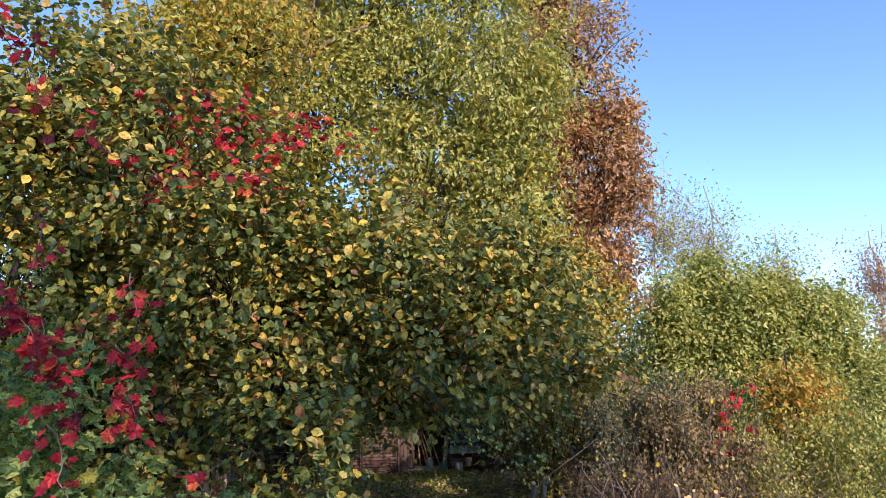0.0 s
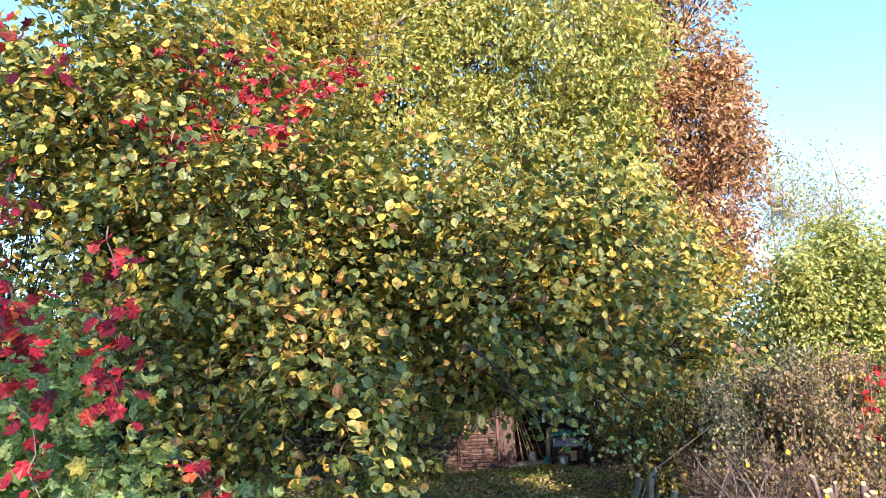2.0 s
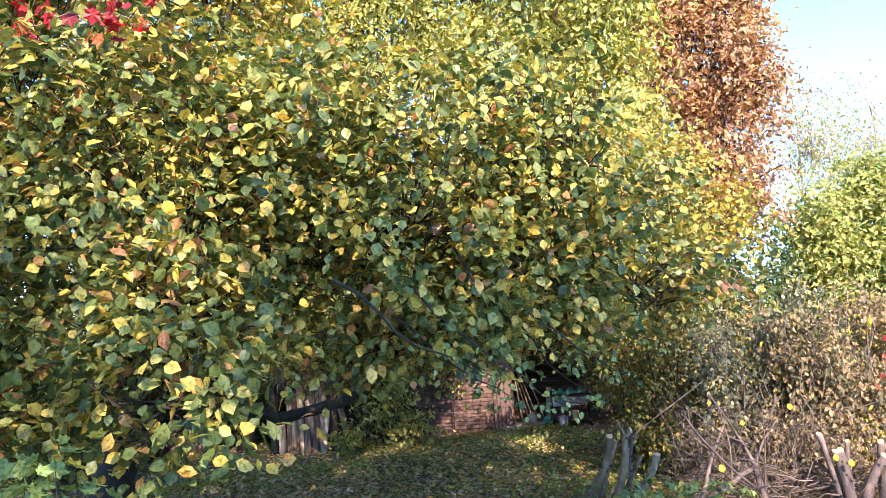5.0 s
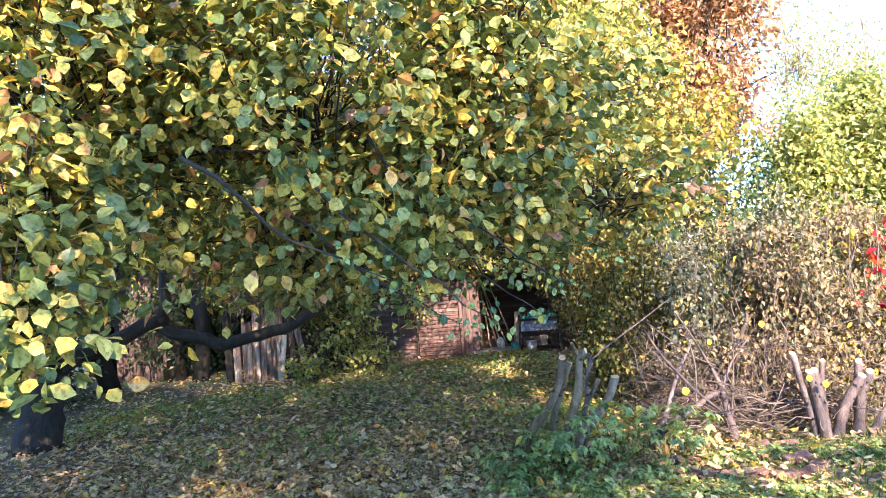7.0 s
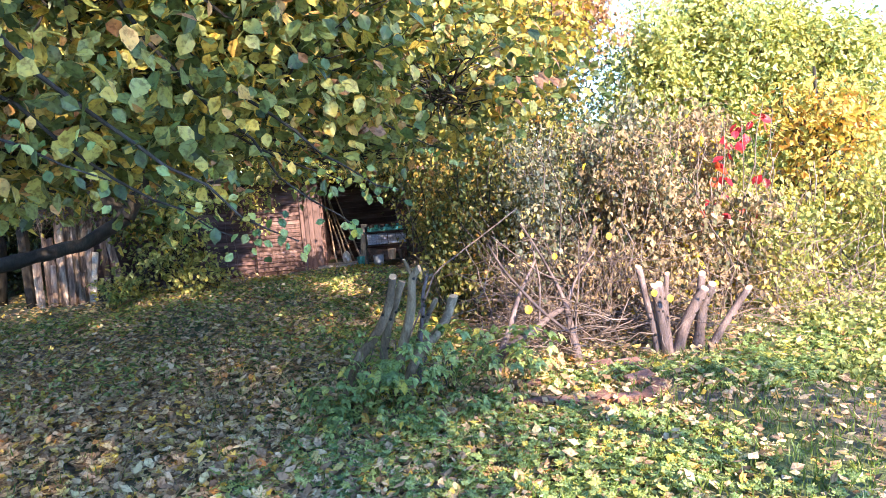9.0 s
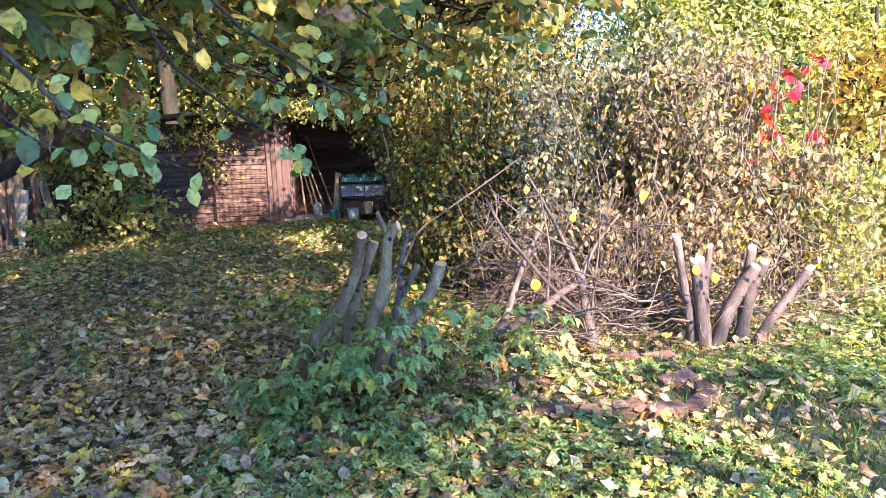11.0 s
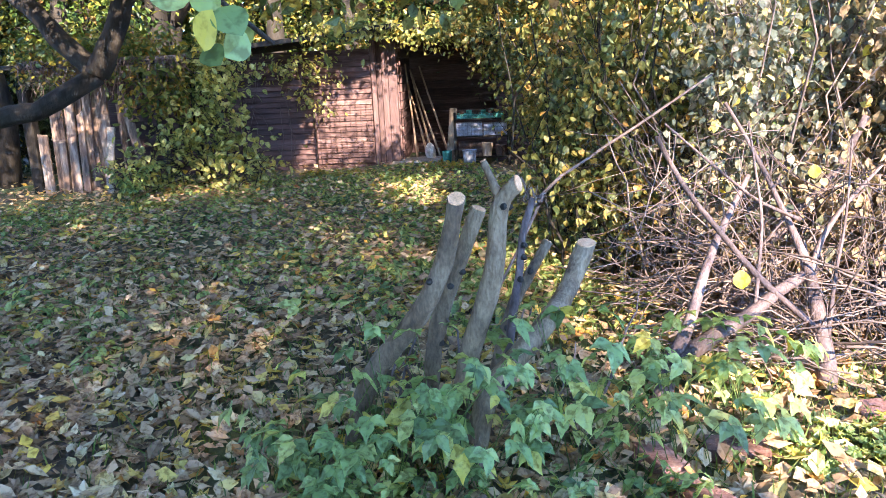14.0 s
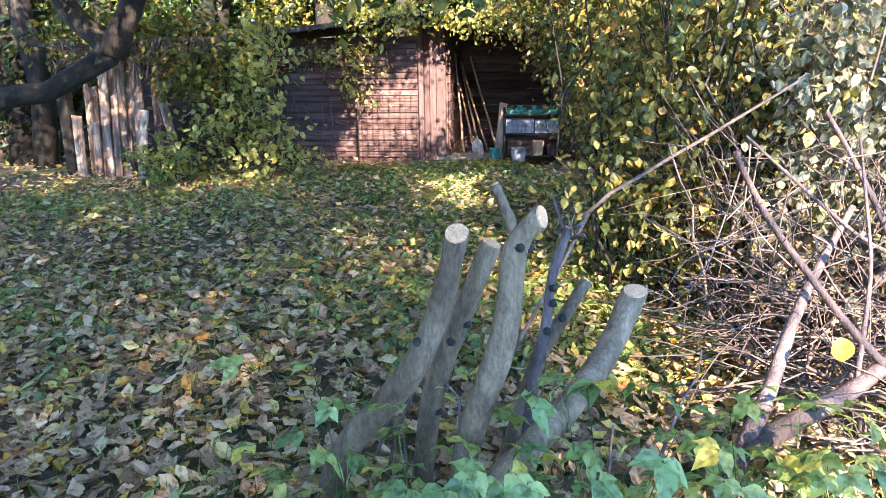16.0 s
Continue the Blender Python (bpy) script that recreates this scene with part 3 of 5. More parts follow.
def far_trees():
    plain_tree("lime_tree", (1.41, 20.08), "tall lime-green tree with thin hanging foliage", [(2.72, 11.99, 9.81, 2.03, 1.82, 2.35, 9180), (1.7, 12.47, 13.11, 2.57, 2.14, 2.57, 8160), (2.9, 12.17, 6.68, 1.5, 1.5, 1.6, 6120), (0.62, 12.21, 7.61, 1.71, 1.71, 1.82, 6120), (-0.12, 12.9, 10.46, 1.82, 1.82, 2.14, 6120)], LIME, 0.17, 21, 0.30, 12.0, FAR, 40, 0.24, 0.3, bark=BARK, droop=0.8, lean=(0, -5.5), nlimb=12)
    plain_tree("maple_tree", (-4.3, 16.32), "tall tree with green and golden autumn leaves", [(-2.07, 12.37, 8.9, 1.93, 1.71, 2.14, 6664), (-3.32, 12.32, 12.11, 2.35, 1.93, 2.35, 7616), (-0.94, 12.71, 12.24, 1.71, 1.93, 2.35, 4760), (-4.31, 12.08, 7.79, 1.93, 1.82, 1.71, 5712)], LIME, 0.17, 23, 0.28, 12.0, per=34, sigma=0.25, lean=(1.0, -3.0), nlimb=12)
    maple = bpy.data.objects["maple_tree"]
    limbs(maple, "limb", [((-3.17, 12.68, 5.87), (-2.29, 11.65, 11.07), 0.16, 0.11, 0.0), ((-2.29, 11.65, 11.07), (-1.7, 11.45, 13.82), 0.11, 0.06, 0.0), ((-2.38, 11.64, 10.33), (-0.74, 11.2, 11.06), 0.08, 0.04, 0.06), ((-2.27, 11.65, 11.28), (-3.47, 11.37, 13.1), 0.06, 0.03, 0.0)], BARK, np.random.default_rng(24))
    plain_tree("golden_tree", (-7.35, 12.09), "tall golden yellow tree in autumn leaf", [(-4.91, 9.1, 8.94, 1.93, 1.71, 1.93, 5304), (-3.37, 8.87, 9.46, 1.6, 1.5, 1.5, 4420), (-6.56, 8.89, 7.14, 1.82, 1.6, 1.82, 5304), (-5.37, 9.72, 5.75, 1.71, 1.5, 1.18, 3536)], GOLD, 0.155, 25, 0.2, 9.0, per=34, sigma=0.3, lean=(1.4, -2.0))
    plain_tree("copper_tree", (4.85, 15.11), "tall tree in coppery brown autumn leaf", [(5.49, 14.75, 11.71, 2.03, 1.82, 2.57, 6630), (5.66, 14.72, 8.48, 1.93, 1.71, 2.03, 6630), (5.89, 14.47, 6, 1.71, 1.6, 1.71, 5610), (4.04, 14.97, 9.68, 1.71, 1.71, 2.57, 6120), (4.84, 15.21, 14.34, 1.5, 1.5, 1.93, 4080), (6.67, 14.27, 7.76, 0.96, 0.86, 0.96, 2244), (6.62, 14.5, 9.8, 0.86, 0.86, 0.96, 2040), (3.34, 14.73, 6.3, 1.5, 1.28, 1.93, 5100), (5.34, 14.04, 4.54, 1.28, 1.07, 1.07, 2550)], COPPER, 0.165, 27, 0.24, 14.0, FAR, 30, 0.20, 0.3)
    plain_tree("field_maple", (3.83, 11.16), "small golden maple behind the quince", [(3.57, 9.57, 4.83, 0.86, 0.75, 0.64, 1088), (4.25, 9.77, 3.81, 0.96, 0.75, 0.75, 1224), (2.86, 9.8, 5.31, 0.54, 0.54, 0.54, 408)], GOLD, 0.10, 35, 0.07, 5.0, OVATE, 10, 0.16)
    plain_tree("yew_tree", (5.69, 14.02), "dark evergreen tree in deep shade", [(5.65, 13.81, 3.12, 1.39, 1.18, 1.93, 4760), (4.43, 14.03, 2.57, 1.39, 1.18, 2.14, 4080)], DARK, 0.11, 29, 0.16, 5.0, FARLANCE)
    plain_tree("hazel_tree", (10.66, 18.12), "broad pale green tree glowing in sunlight", [(9.96, 17.59, 2.53, 2.03, 1.82, 2.89, 8601), (12.33, 17.77, 2.56, 2.25, 1.93, 2.78, 8601), (14.86, 18.15, 1.93, 2.35, 1.93, 2.57, 7820), (17.34, 17.68, 0.88, 2.57, 1.93, 2.57, 7038), (8.13, 17.6, 1.18, 1.71, 1.71, 2.14, 6256), (11.58, 16.94, 4.13, 1.28, 1.07, 1.39, 3910), (13.92, 17.12, 3.83, 1.28, 1.07, 1.28, 3910), (9.2, 17.19, 3.89, 1.07, 1.07, 1.6, 3910), (10.73, 17.61, 5.48, 0.75, 0.75, 0.86, 1496), (12.95, 17.57, 5.09, 0.86, 0.75, 0.75, 1360), (15.25, 17.74, 4.26, 0.86, 0.75, 0.86, 1496)], PALE, 0.185, 31, 0.16, 6.0, FAR, 26, 0.24)
    for i, (x, y, h) in enumerate(((11.7, 23.5, 11.4), (14.1, 24.0, 10.3), (17.6, 24.5, 8.5), (22.9, 25.5, 8.5))):
        plain_tree("birch_tree", (x, y), "slender half-bare birch with few yellow leaves", [(x, y, h * 0.74, 1.9, 1.4, h * 0.28, 2448), (x + 0.8, y, h * 0.52, 2.4, 1.4, h * 0.28, 2448)], PALE if i < 3 else COPPER, 0.13, 40 + i, 0.06, h, FAR, 9, 0.3, 0.1, POLEWOOD, twigs=170, nlimb=20)
    plain_tree("rowan_tree", (7.2, 7.6), "small orange-leaved tree in sunlight", [(6.8, 7.3, 2.05, 0.55, 0.5, 0.45, 700), (7.6, 7.6, 2.15, 0.65, 0.5, 0.5, 800), (7.2, 7.4, 1.4, 0.8, 0.5, 0.5, 600)], AMBER, 0.12, 51, 0.06, 2.8, FAR, 12, 0.16)


def withered_shrub(x0, x1, y0, y1, tops, masses, seed, label, material, size=0.075, bark=TWIG, shape=WILT):
    """An uneven thicket: many small leafy masses under a ragged top line (heights from x0 to x1)."""
    xm, ym = (x0 + x1) / 2, (y0 + y1) / 2
    t = thing("withered_shrub", (xm, ym, 0.0), label, "shrub", "withered shrubs")
    rng = np.random.default_rng(seed)
    blobs = []
    for k in range(masses):
        x, y = rng.uniform(x0, x1), rng.uniform(y0, y1)
        top = float(np.interp(x, np.linspace(x0, x1, len(tops)), tops)) * rng.uniform(0.85, 1.06)
        z = rng.uniform(0.3, max(top - 0.2, 0.45))
        blobs.append((x, y, z, rng.uniform(0.22, 0.42), rng.uniform(0.2, 0.35), rng.uniform(0.2, 0.5), int(rng.uniform(130, 320))))
    for k in range(int(masses * 1.1)):
        x, y = rng.uniform(x0, x1), rng.uniform(y0, y1)
        top = float(np.interp(x, np.linspace(x0, x1, len(tops)), tops))
        b = (x + rng.normal(0, 0.25), y + rng.normal(0, 0.3), top * rng.uniform(0.55, 1.0))
        child("stem", twig_mesh("stem", [(x, y, -0.02)], [b], 0.010 * rng.uniform(0.6, 1.4), bark, rng, 0.1, 8, 5), t)
    bough_twigs(t, blobs, rng, 15, 0.004, bark, 0.0)
    foliage(t, "foliage", blobs, material, shape, size, seed + 1, 7, 0.12, 0.15, up=0.05, droop=1.8, rand=0.6, floor_z=0.1)


def shrubs():
    withered_shrub(2.7, 4.3, 6.1, 7.5, (2.0, 2.4, 2.5), 40, 61, "withered shrub with curled grey-green leaves and thin stems", GREYLEAF, 0.062, TWIG, OVATE)
    withered_shrub(2.1, 3.0, 6.7, 8.3, (2.1, 2.5), 30, 60, "tall shrub with yellowing olive leaves by the lawn", OLIVE, 0.064, DARKBARK, OVATE)
    withered_shrub(3.9, 5.8, 5.9, 7.4, (2.5, 2.55, 2.3), 44, 63, "sunlit withered shrub with curled tan leaves", WITHERED)
    withered_shrub(3.0, 4.7, 5.5, 6.3, (0.75, 1.0, 0.9), 20, 73, "low tan-leaved growth at the foot of the shrubs", WITHERED, 0.065)
    withered_shrub(5.5, 7.6, 6.1, 7.6, (2.0, 1.7, 1.9), 34, 65, "low rough shrub with yellow-green leaves", LIME, 0.07, TWIG, OVATE)
    withered_shrub(7.2, 9.4, 7.4, 8.8, (1.8, 2.1, 1.7), 36, 69, "rough sunlit shrub with pale green leaves", PALE)
    t = thing("hazel_shrub", (2.9, 9.2, 0.0), "dense shrub with small green and yellow leaves", "shrub")
    rng = np.random.default_rng(67)
    # the last, highest mass is added to keep sun off the doorway recess
    blobs = [(2.9, 9.2, 1.3, 0.9, 0.8, 1.3, 6500), (2.3, 9.2, 2.5, 1.1, 0.8, 0.7, 4500), (3.9, 9.6, 1.9, 1.0, 0.8, 1.2, 4500), (3.1, 9.6, 3.5, 1.1, 0.8, 1.0, 4500)]
    A = [(2.9 + rng.normal(0, 0.15), 9.2 + rng.normal(0, 0.15), 0) for k in range(26)]
    B = [(2.9 + rng.normal(0, 0.45), 9.3 + rng.normal(0, 0.3), rng.uniform(1.4, 2.6)) for k in range(26)]
    for a, b in zip(A, B):
        child("stem", twig_mesh("stem", [a], [b], 0.014, DARKBARK, rng, 0.1, 7, 5), t)
    bough_twigs(t, blobs, rng, 90, 0.005, DARKBARK)
    foliage(t, "foliage", blobs, OLIVE, SIMPLE, 0.08, 68, 10, 0.12, 0.3, floor_z=0.1)


def thickets():
    """The wood behind the shed and the lean-to, and the hedges that close the garden."""
    rng = np.random.default_rng(71)
    for i in range(16):
        x, y = -11 + i * 0.95 + rng.normal(0, 0.3), 15.6 + rng.uniform(0.5, 3.5)
        if i < 6:
            x, y = -10.5 + i * 1.15, 11.8 + rng.uniform(0.8, 3.2)
        h = rng.uniform(6, 9)
        t = thing("woodland_tree", (x, y, 0.0), "slim dark-barked tree in the wood behind the shed", "tree", "woodland trees")
        r = rng.uniform(0.07, 0.2)
        child("trunk", tubes_mesh("trunk", [tube(bent((x, y, -0.1), (x + rng.normal(0, 0.5), y, h), rng, 9, 0.04), np.linspace(r, r * 0.45, 9), 8, rng, 0.06)], DARKBARK), t)
        blobs = [(x + rng.normal(0, 0.5), y + rng.normal(0, 0.4), z, 1.3, 1.0, 1.2, 1300) for z in (1.1 if i > 5 else 2.4, 2.9, 4.8, 6.4)]
        bough_twigs(t, blobs, rng, 26, 0.01, DARKBARK)
        # every fourth crown has the wood's deep shade put into its leaf colour
        foliage(t, "foliage", blobs, (SHRUB, GREEN, DARK, SHRUB)[i % 4], FAR, 0.12, 72 + i, 12, 0.25, 0.2, floor_z=0.05)
    for x, y, r in ((-5.6, 12.5, 0.17), (-6.4, 13.1, 0.22), (-5.0, 13.5, 0.14), (-4.0, 14.4, 0.2), (-2.4, 16.4, 0.2), (-0.9, 16.8, 0.13)):
        t = thing("woodland_tree", (x, y, 0.0), "dark trunk of a tall tree beside the lean-to", "tree", "woodland trees")
        child("trunk", tubes_mesh("trunk", [tube(bent((x, y, -0.1), (x + rng.normal(0, 0.4), y, 9.0), rng, 10, 0.03), np.linspace(r, r * 0.6, 10), 10, rng, 0.06)], DARKBARK), t)
        foliage(t, "foliage", [(x, y, 6.5, 1.4, 1.2, 1.6, 1500)], SHRUB, FAR, 0.13, int(300 + x * 10), 20, 0.25, 0.3)
    # DARK hedges carry the shade under the trees as leaf colour
    hedges = [(7.6, 11.2, 3.0, GREEN, 2.2), (12.5, 10.8, 3.0, PALE, 2.6), (15.5, 8.0, 2.6, PALE, 2.6), (-10.5, 5.0, 2.4, SHRUB, 3.4), (-7.4, 14.6, 2.4, SHRUB, 3.6), (-11.5, 11.5, 2.6, GREEN, 4.2), (-5.6, 13.9, 1.2, DARK, 2.6), (-7, 18.6, 5.0, GREEN, 7.5), (0.5, 19.4, 5.0, GREEN, 7.5), (-9.5, 8.8, 2.2, GREEN, 3.0), (-6.4, 14.4, 1.5, DARK, 2.6), (-8.4, 10.2, 1.8, DARK, 3.0), (20, 13, 4.0, PALE, 3.4), (13.0, 19.5, 4.0, GREEN, 3.2), (6.0, 19.0, 3.0, GREEN, 4.4), (-15, 14, 4.0, GREEN, 5.0)]
    for i, (x, y, r, m, h) in enumerate(hedges):
        t = thing("hedge", (x, y, 0.0), "overgrown hedge of mixed shrubs", "hedge", "garden hedges")
        blobs = [(x + k * r * 0.55, y + rng.normal(0, 0.3), h * 0.5, r * 0.6, 1.0, h * 0.55 * rng.uniform(0.8, 1.1), 2100 if r < 4.5 else 3600) for k in (-1, 0, 1)]
        foliage(t, "foliage", blobs, m, FAR, 0.13 if r < 4 else 0.36, 90 + i, 14, 0.22, 0.3, floor_z=0.03)
        bough_twigs(t, blobs, rng, 40, 0.012, DARKBARK)
    for i in range(40):
        a = i / 40 * 2 * math.pi
        x, y, h = 55 * math.sin(a) + rng.normal(0, 3), 4 + 55 * math.cos(a) + rng.normal(0, 3), rng.uniform(4, 8)
        if y > -60:
            t = thing("distant_tree", (x, y, float(terrain(x, y))), "distant broad tree on the horizon", "tree", "distant trees")
            zb = float(terrain(x, y))
            child("trunk", tubes_mesh("trunk", [tube(bent((x, y, zb - 0.1), (x, y, h * 0.6), rng, 5, 0.03), np.linspace(0.3, 0.15, 5), 6)], DARKBARK), t)
            foliage(t, "foliage", [(x, y, zb + h * 0.5, 4.5, 3.0, h * 0.5, 500)], (GREEN, LIME, SHRUB)[i % 3], FAR, 0.55, 120 + i, 10, 0.6, 0.3)
    # unseen trees added behind the walker to shade the lawn, stumps and quince
    plain_tree("shade_tree", (6.6, -4.2), "unseen tree added behind the path to cast shade", [(4.75, -3.0, 5.2, 1.0, 1.1, 1.0, 1100), (4.7, -3.4, 6.6, 0.9, 1.1, 0.9, 550), (6.9, -4.2, 8.4, 1.1, 1.0, 1.0, 260), (7.4, -4.2, 5.6, 1.1, 1.1, 0.8, 450)], GREEN, 0.15, 181, 0.10, 7.0, FAR, 12, 0.24, lean=(-1.4, 0.9))
    plain_tree("shade_tree", (0.6, -11.0), "unseen tree added behind the path to cast shade", [(1.3, -7.5, 7.5, 1.4, 1.3, 1.6, 600), (-0.4, -7.5, 7.9, 1.7, 1.5, 1.9, 1700), (4.2, -9.0, 7.7, 1.4, 1.2, 0.8, 1300), (5.9, -9.0, 8.1, 1.4, 1.2, 0.9, 1400), (5.3, -8.6, 8.9, 1.1, 1.2, 0.8, 650), (3.8, -8.6, 9.0, 1.1, 1.2, 0.8, 600), (-2.2, -7.7, 7.1, 1.8, 1.5, 1.7, 1800), (-4.2, -7.7, 7.1, 1.8, 1.5, 1.7, 1800), (4.7, -7.4, 7.8, 1.6, 1.3, 1.0, 1100), (3.2, -6.6, 7.9, 1.3, 1.3, 0.9, 900), (6.0, -6.4, 7.7, 1.3, 1.2, 0.9, 1100), (5.4, -5.2, 7.8, 1.3, 1.1, 0.9, 1200)], GREEN, 0.16, 183, 0.24, 8.0, FAR, 12, 0.3)


def creeper(x, y, z0, seed, label, sprays, size=0.1, shape=LOBED):
    """Red creeper: thin vines with leaves hanging from them. sprays: (start, end, leaves)."""
    t = thing("red_creeper", (x, y, z0), label, "creeper", "red creepers")
    rng = np.random.default_rng(seed)
    for a, b, n in sprays:
        p = bent(a, b, rng, 8, 0.12, 0.05)
        child("vine", tubes_mesh("vine", [tube(p, np.linspace(0.006, 0.003, 8), 5)], TWIG), t)
        for k in range(n):
            q = p[rng.integers(1, 8)] + rng.normal(0, 0.07, 3)
            out = unit(np.array([[rng.normal(0, 0.4), -1.0, rng.normal(0.2, 0.3)]]))
            me = leaf_mesh("leaf", q[None], leaf_axes(out, rng, 0.3, 0.4, 1.2), np.array([size * rng.uniform(0.7, 1.25)]), shape, RED)
            child("leaf", me, t)


def creepers():
    creeper(-1.8, 1.4, 0.1, 201, "crimson creeper trailing over the quince crown", [
        ((-2.89, 1.38, 5.52), (-2.58, 1.42, 4.63), 32), ((-2.51, 1.32, 5.6), (-2.14, 1.37, 4.81), 36), ((-2.18, 1.53, 5.62), (-1.7, 1.52, 4.89), 16),
        ((-1.61, 1.63, 5.31), (-0.89, 1.62, 4.98), 36), ((-1.83, 1.25, 4.68), (-1.32, 1.25, 4.97), 32), ((-2.73, 0.99, 4.22), (-1.64, 1.03, 4.4), 36), ((-3.12, 0.9, 4.68), (-2.61, 0.89, 4.32), 20)])
    creeper(-2.7, -0.4, 0.3, 203, "red creeper hanging down over a leafy shrub", [
        ((-2.95, -0.61, 3.72), (-2.92, -0.73, 2.85), 32), ((-2.85, -0.73, 3.06), (-2.58, -0.74, 2.4), 44), ((-2.43, -0.63, 2.87), (-2.25, -0.64, 2.37), 36), ((-2.34, -0.63, 3.34), (-2.26, -0.63, 2.96), 16),
        ((-3.27, -0.7, 5.19), (-2.74, -0.61, 4.34), 40), ((-2.78, -0.73, 2.52), (-2.51, -0.85, 1.86), 28), ((-2.06, -0.43, 2.03), (-1.66, -0.44, 1.68), 16), ((-3.15, -0.83, 3.3), (-2.77, -0.84, 2.74), 24)], 0.095)
    creeper(5.9, 6.4, 0.0, 205, "red creeper climbing a withered shrub", [
        ((5.2, 6.4, 0.9), (5.3, 6.45, 1.6), 9), ((5.3, 6.5, 1.55), (5.65, 6.6, 1.95), 12), ((5.6, 6.6, 1.9), (6.1, 6.75, 2.2), 14), ((5.5, 6.3, 0.9), (5.75, 6.4, 1.6), 9), ((5.0, 6.3, 0.9), (5.1, 6.3, 1.4), 6)], 0.13, OVAL)


def left_shrub():
    t = thing("currant_shrub", (-2.6, -0.3, 0.3), "leafy shrub with lobed green leaves turning yellow", "shrub")
    rng = np.random.default_rng(207)
    blobs = [(-2.75, -0.16, 1.49, 0.8, 0.48, 0.64, 1300), (-1.95, 0.26, 1.27, 0.54, 0.43, 0.54, 700), (-3.32, 0.02, 2.34, 0.64, 0.48, 0.75, 1000)]
    for k in range(22):
        a = (-2.6 + rng.normal(0, 0.4), -0.05 + rng.normal(0, 0.2), 0.15)
        child("stem", twig_mesh("stem", [a], [(a[0] + rng.normal(0, 0.3), a[1] - 0.15 + rng.normal(0, 0.15), rng.uniform(1.4, 2.2))], 0.005, DARKBARK, rng, 0.12, 7, 5), t)
    foliage(t, "foliage", blobs, HERB, LOBED, 0.105, 208, 8, 0.13, 0.2, up=0.5, droop=0.6)


def hanging_boughs():
    """Low boughs of the quince beside the path, with leaves near the eye."""
    rng = np.random.default_rng(209)
    for a, b, n, spread in (((0.2, 2.4, 2.9), (1.30, 2.93, 1.55), 9, 0.022), ((-0.1, 1.9, 2.6), (1.0, 2.1, 1.62), 26, 0.07), ((-0.3, 2.2, 2.4), (0.72, 2.35, 1.62), 26, 0.08), ((0.4, 2.6, 2.7), (1.5, 2.7, 1.80), 22, 0.06),
                            ((0.1, 2.9, 2.6), (1.2, 3.2, 1.86), 22, 0.07), ((0.9, 3.4, 2.7), (1.9, 3.5, 2.0), 16, 0.07), ((-0.6, 3.0, 2.5), (0.35, 3.3, 1.75), 24, 0.08), ((-0.4, 0.9, 2.6), (0.45, 1.4, 1.95), 26, 0.09)):
        t = thing("quince_bough", b, "low quince bough with broad green leaves", "branch", "quince boughs")
        p = bent(a, b, rng, 9, 0.05, -0.06)
        child("twig", tubes_mesh("twig", [tube(p, np.linspace(0.012, 0.003, 9), 6)], DARKBARK), t)
        for k in range(n):
            u = 8 - (0.35 if n < 10 else 0.5) * (k // 4) - 0.3 * rng.random()
            q = p[int(u)] + (p[min(int(u) + 1, 8)] - p[int(u)]) * (u - int(u)) + rng.normal(0, spread, 3) * np.array([1, 1, 0.8])
            me = leaf_mesh("leaf", q[None], leaf_axes(np.array([[rng.normal(0, 0.5), -1.0, 0.3]]), rng, 0.4, 0.35, 0.7, 0.8), np.array([rng.uniform(0.04, 0.058)]), OVAL if n > 9 else BROAD, HERB if n < 10 or k % 2 else (QUINCE if k % 4 else GREEN))
            child("leaf", me, t)


quince_tree()
far_trees()
shrubs()
thickets()
creepers()
left_shrub()
hanging_boughs()


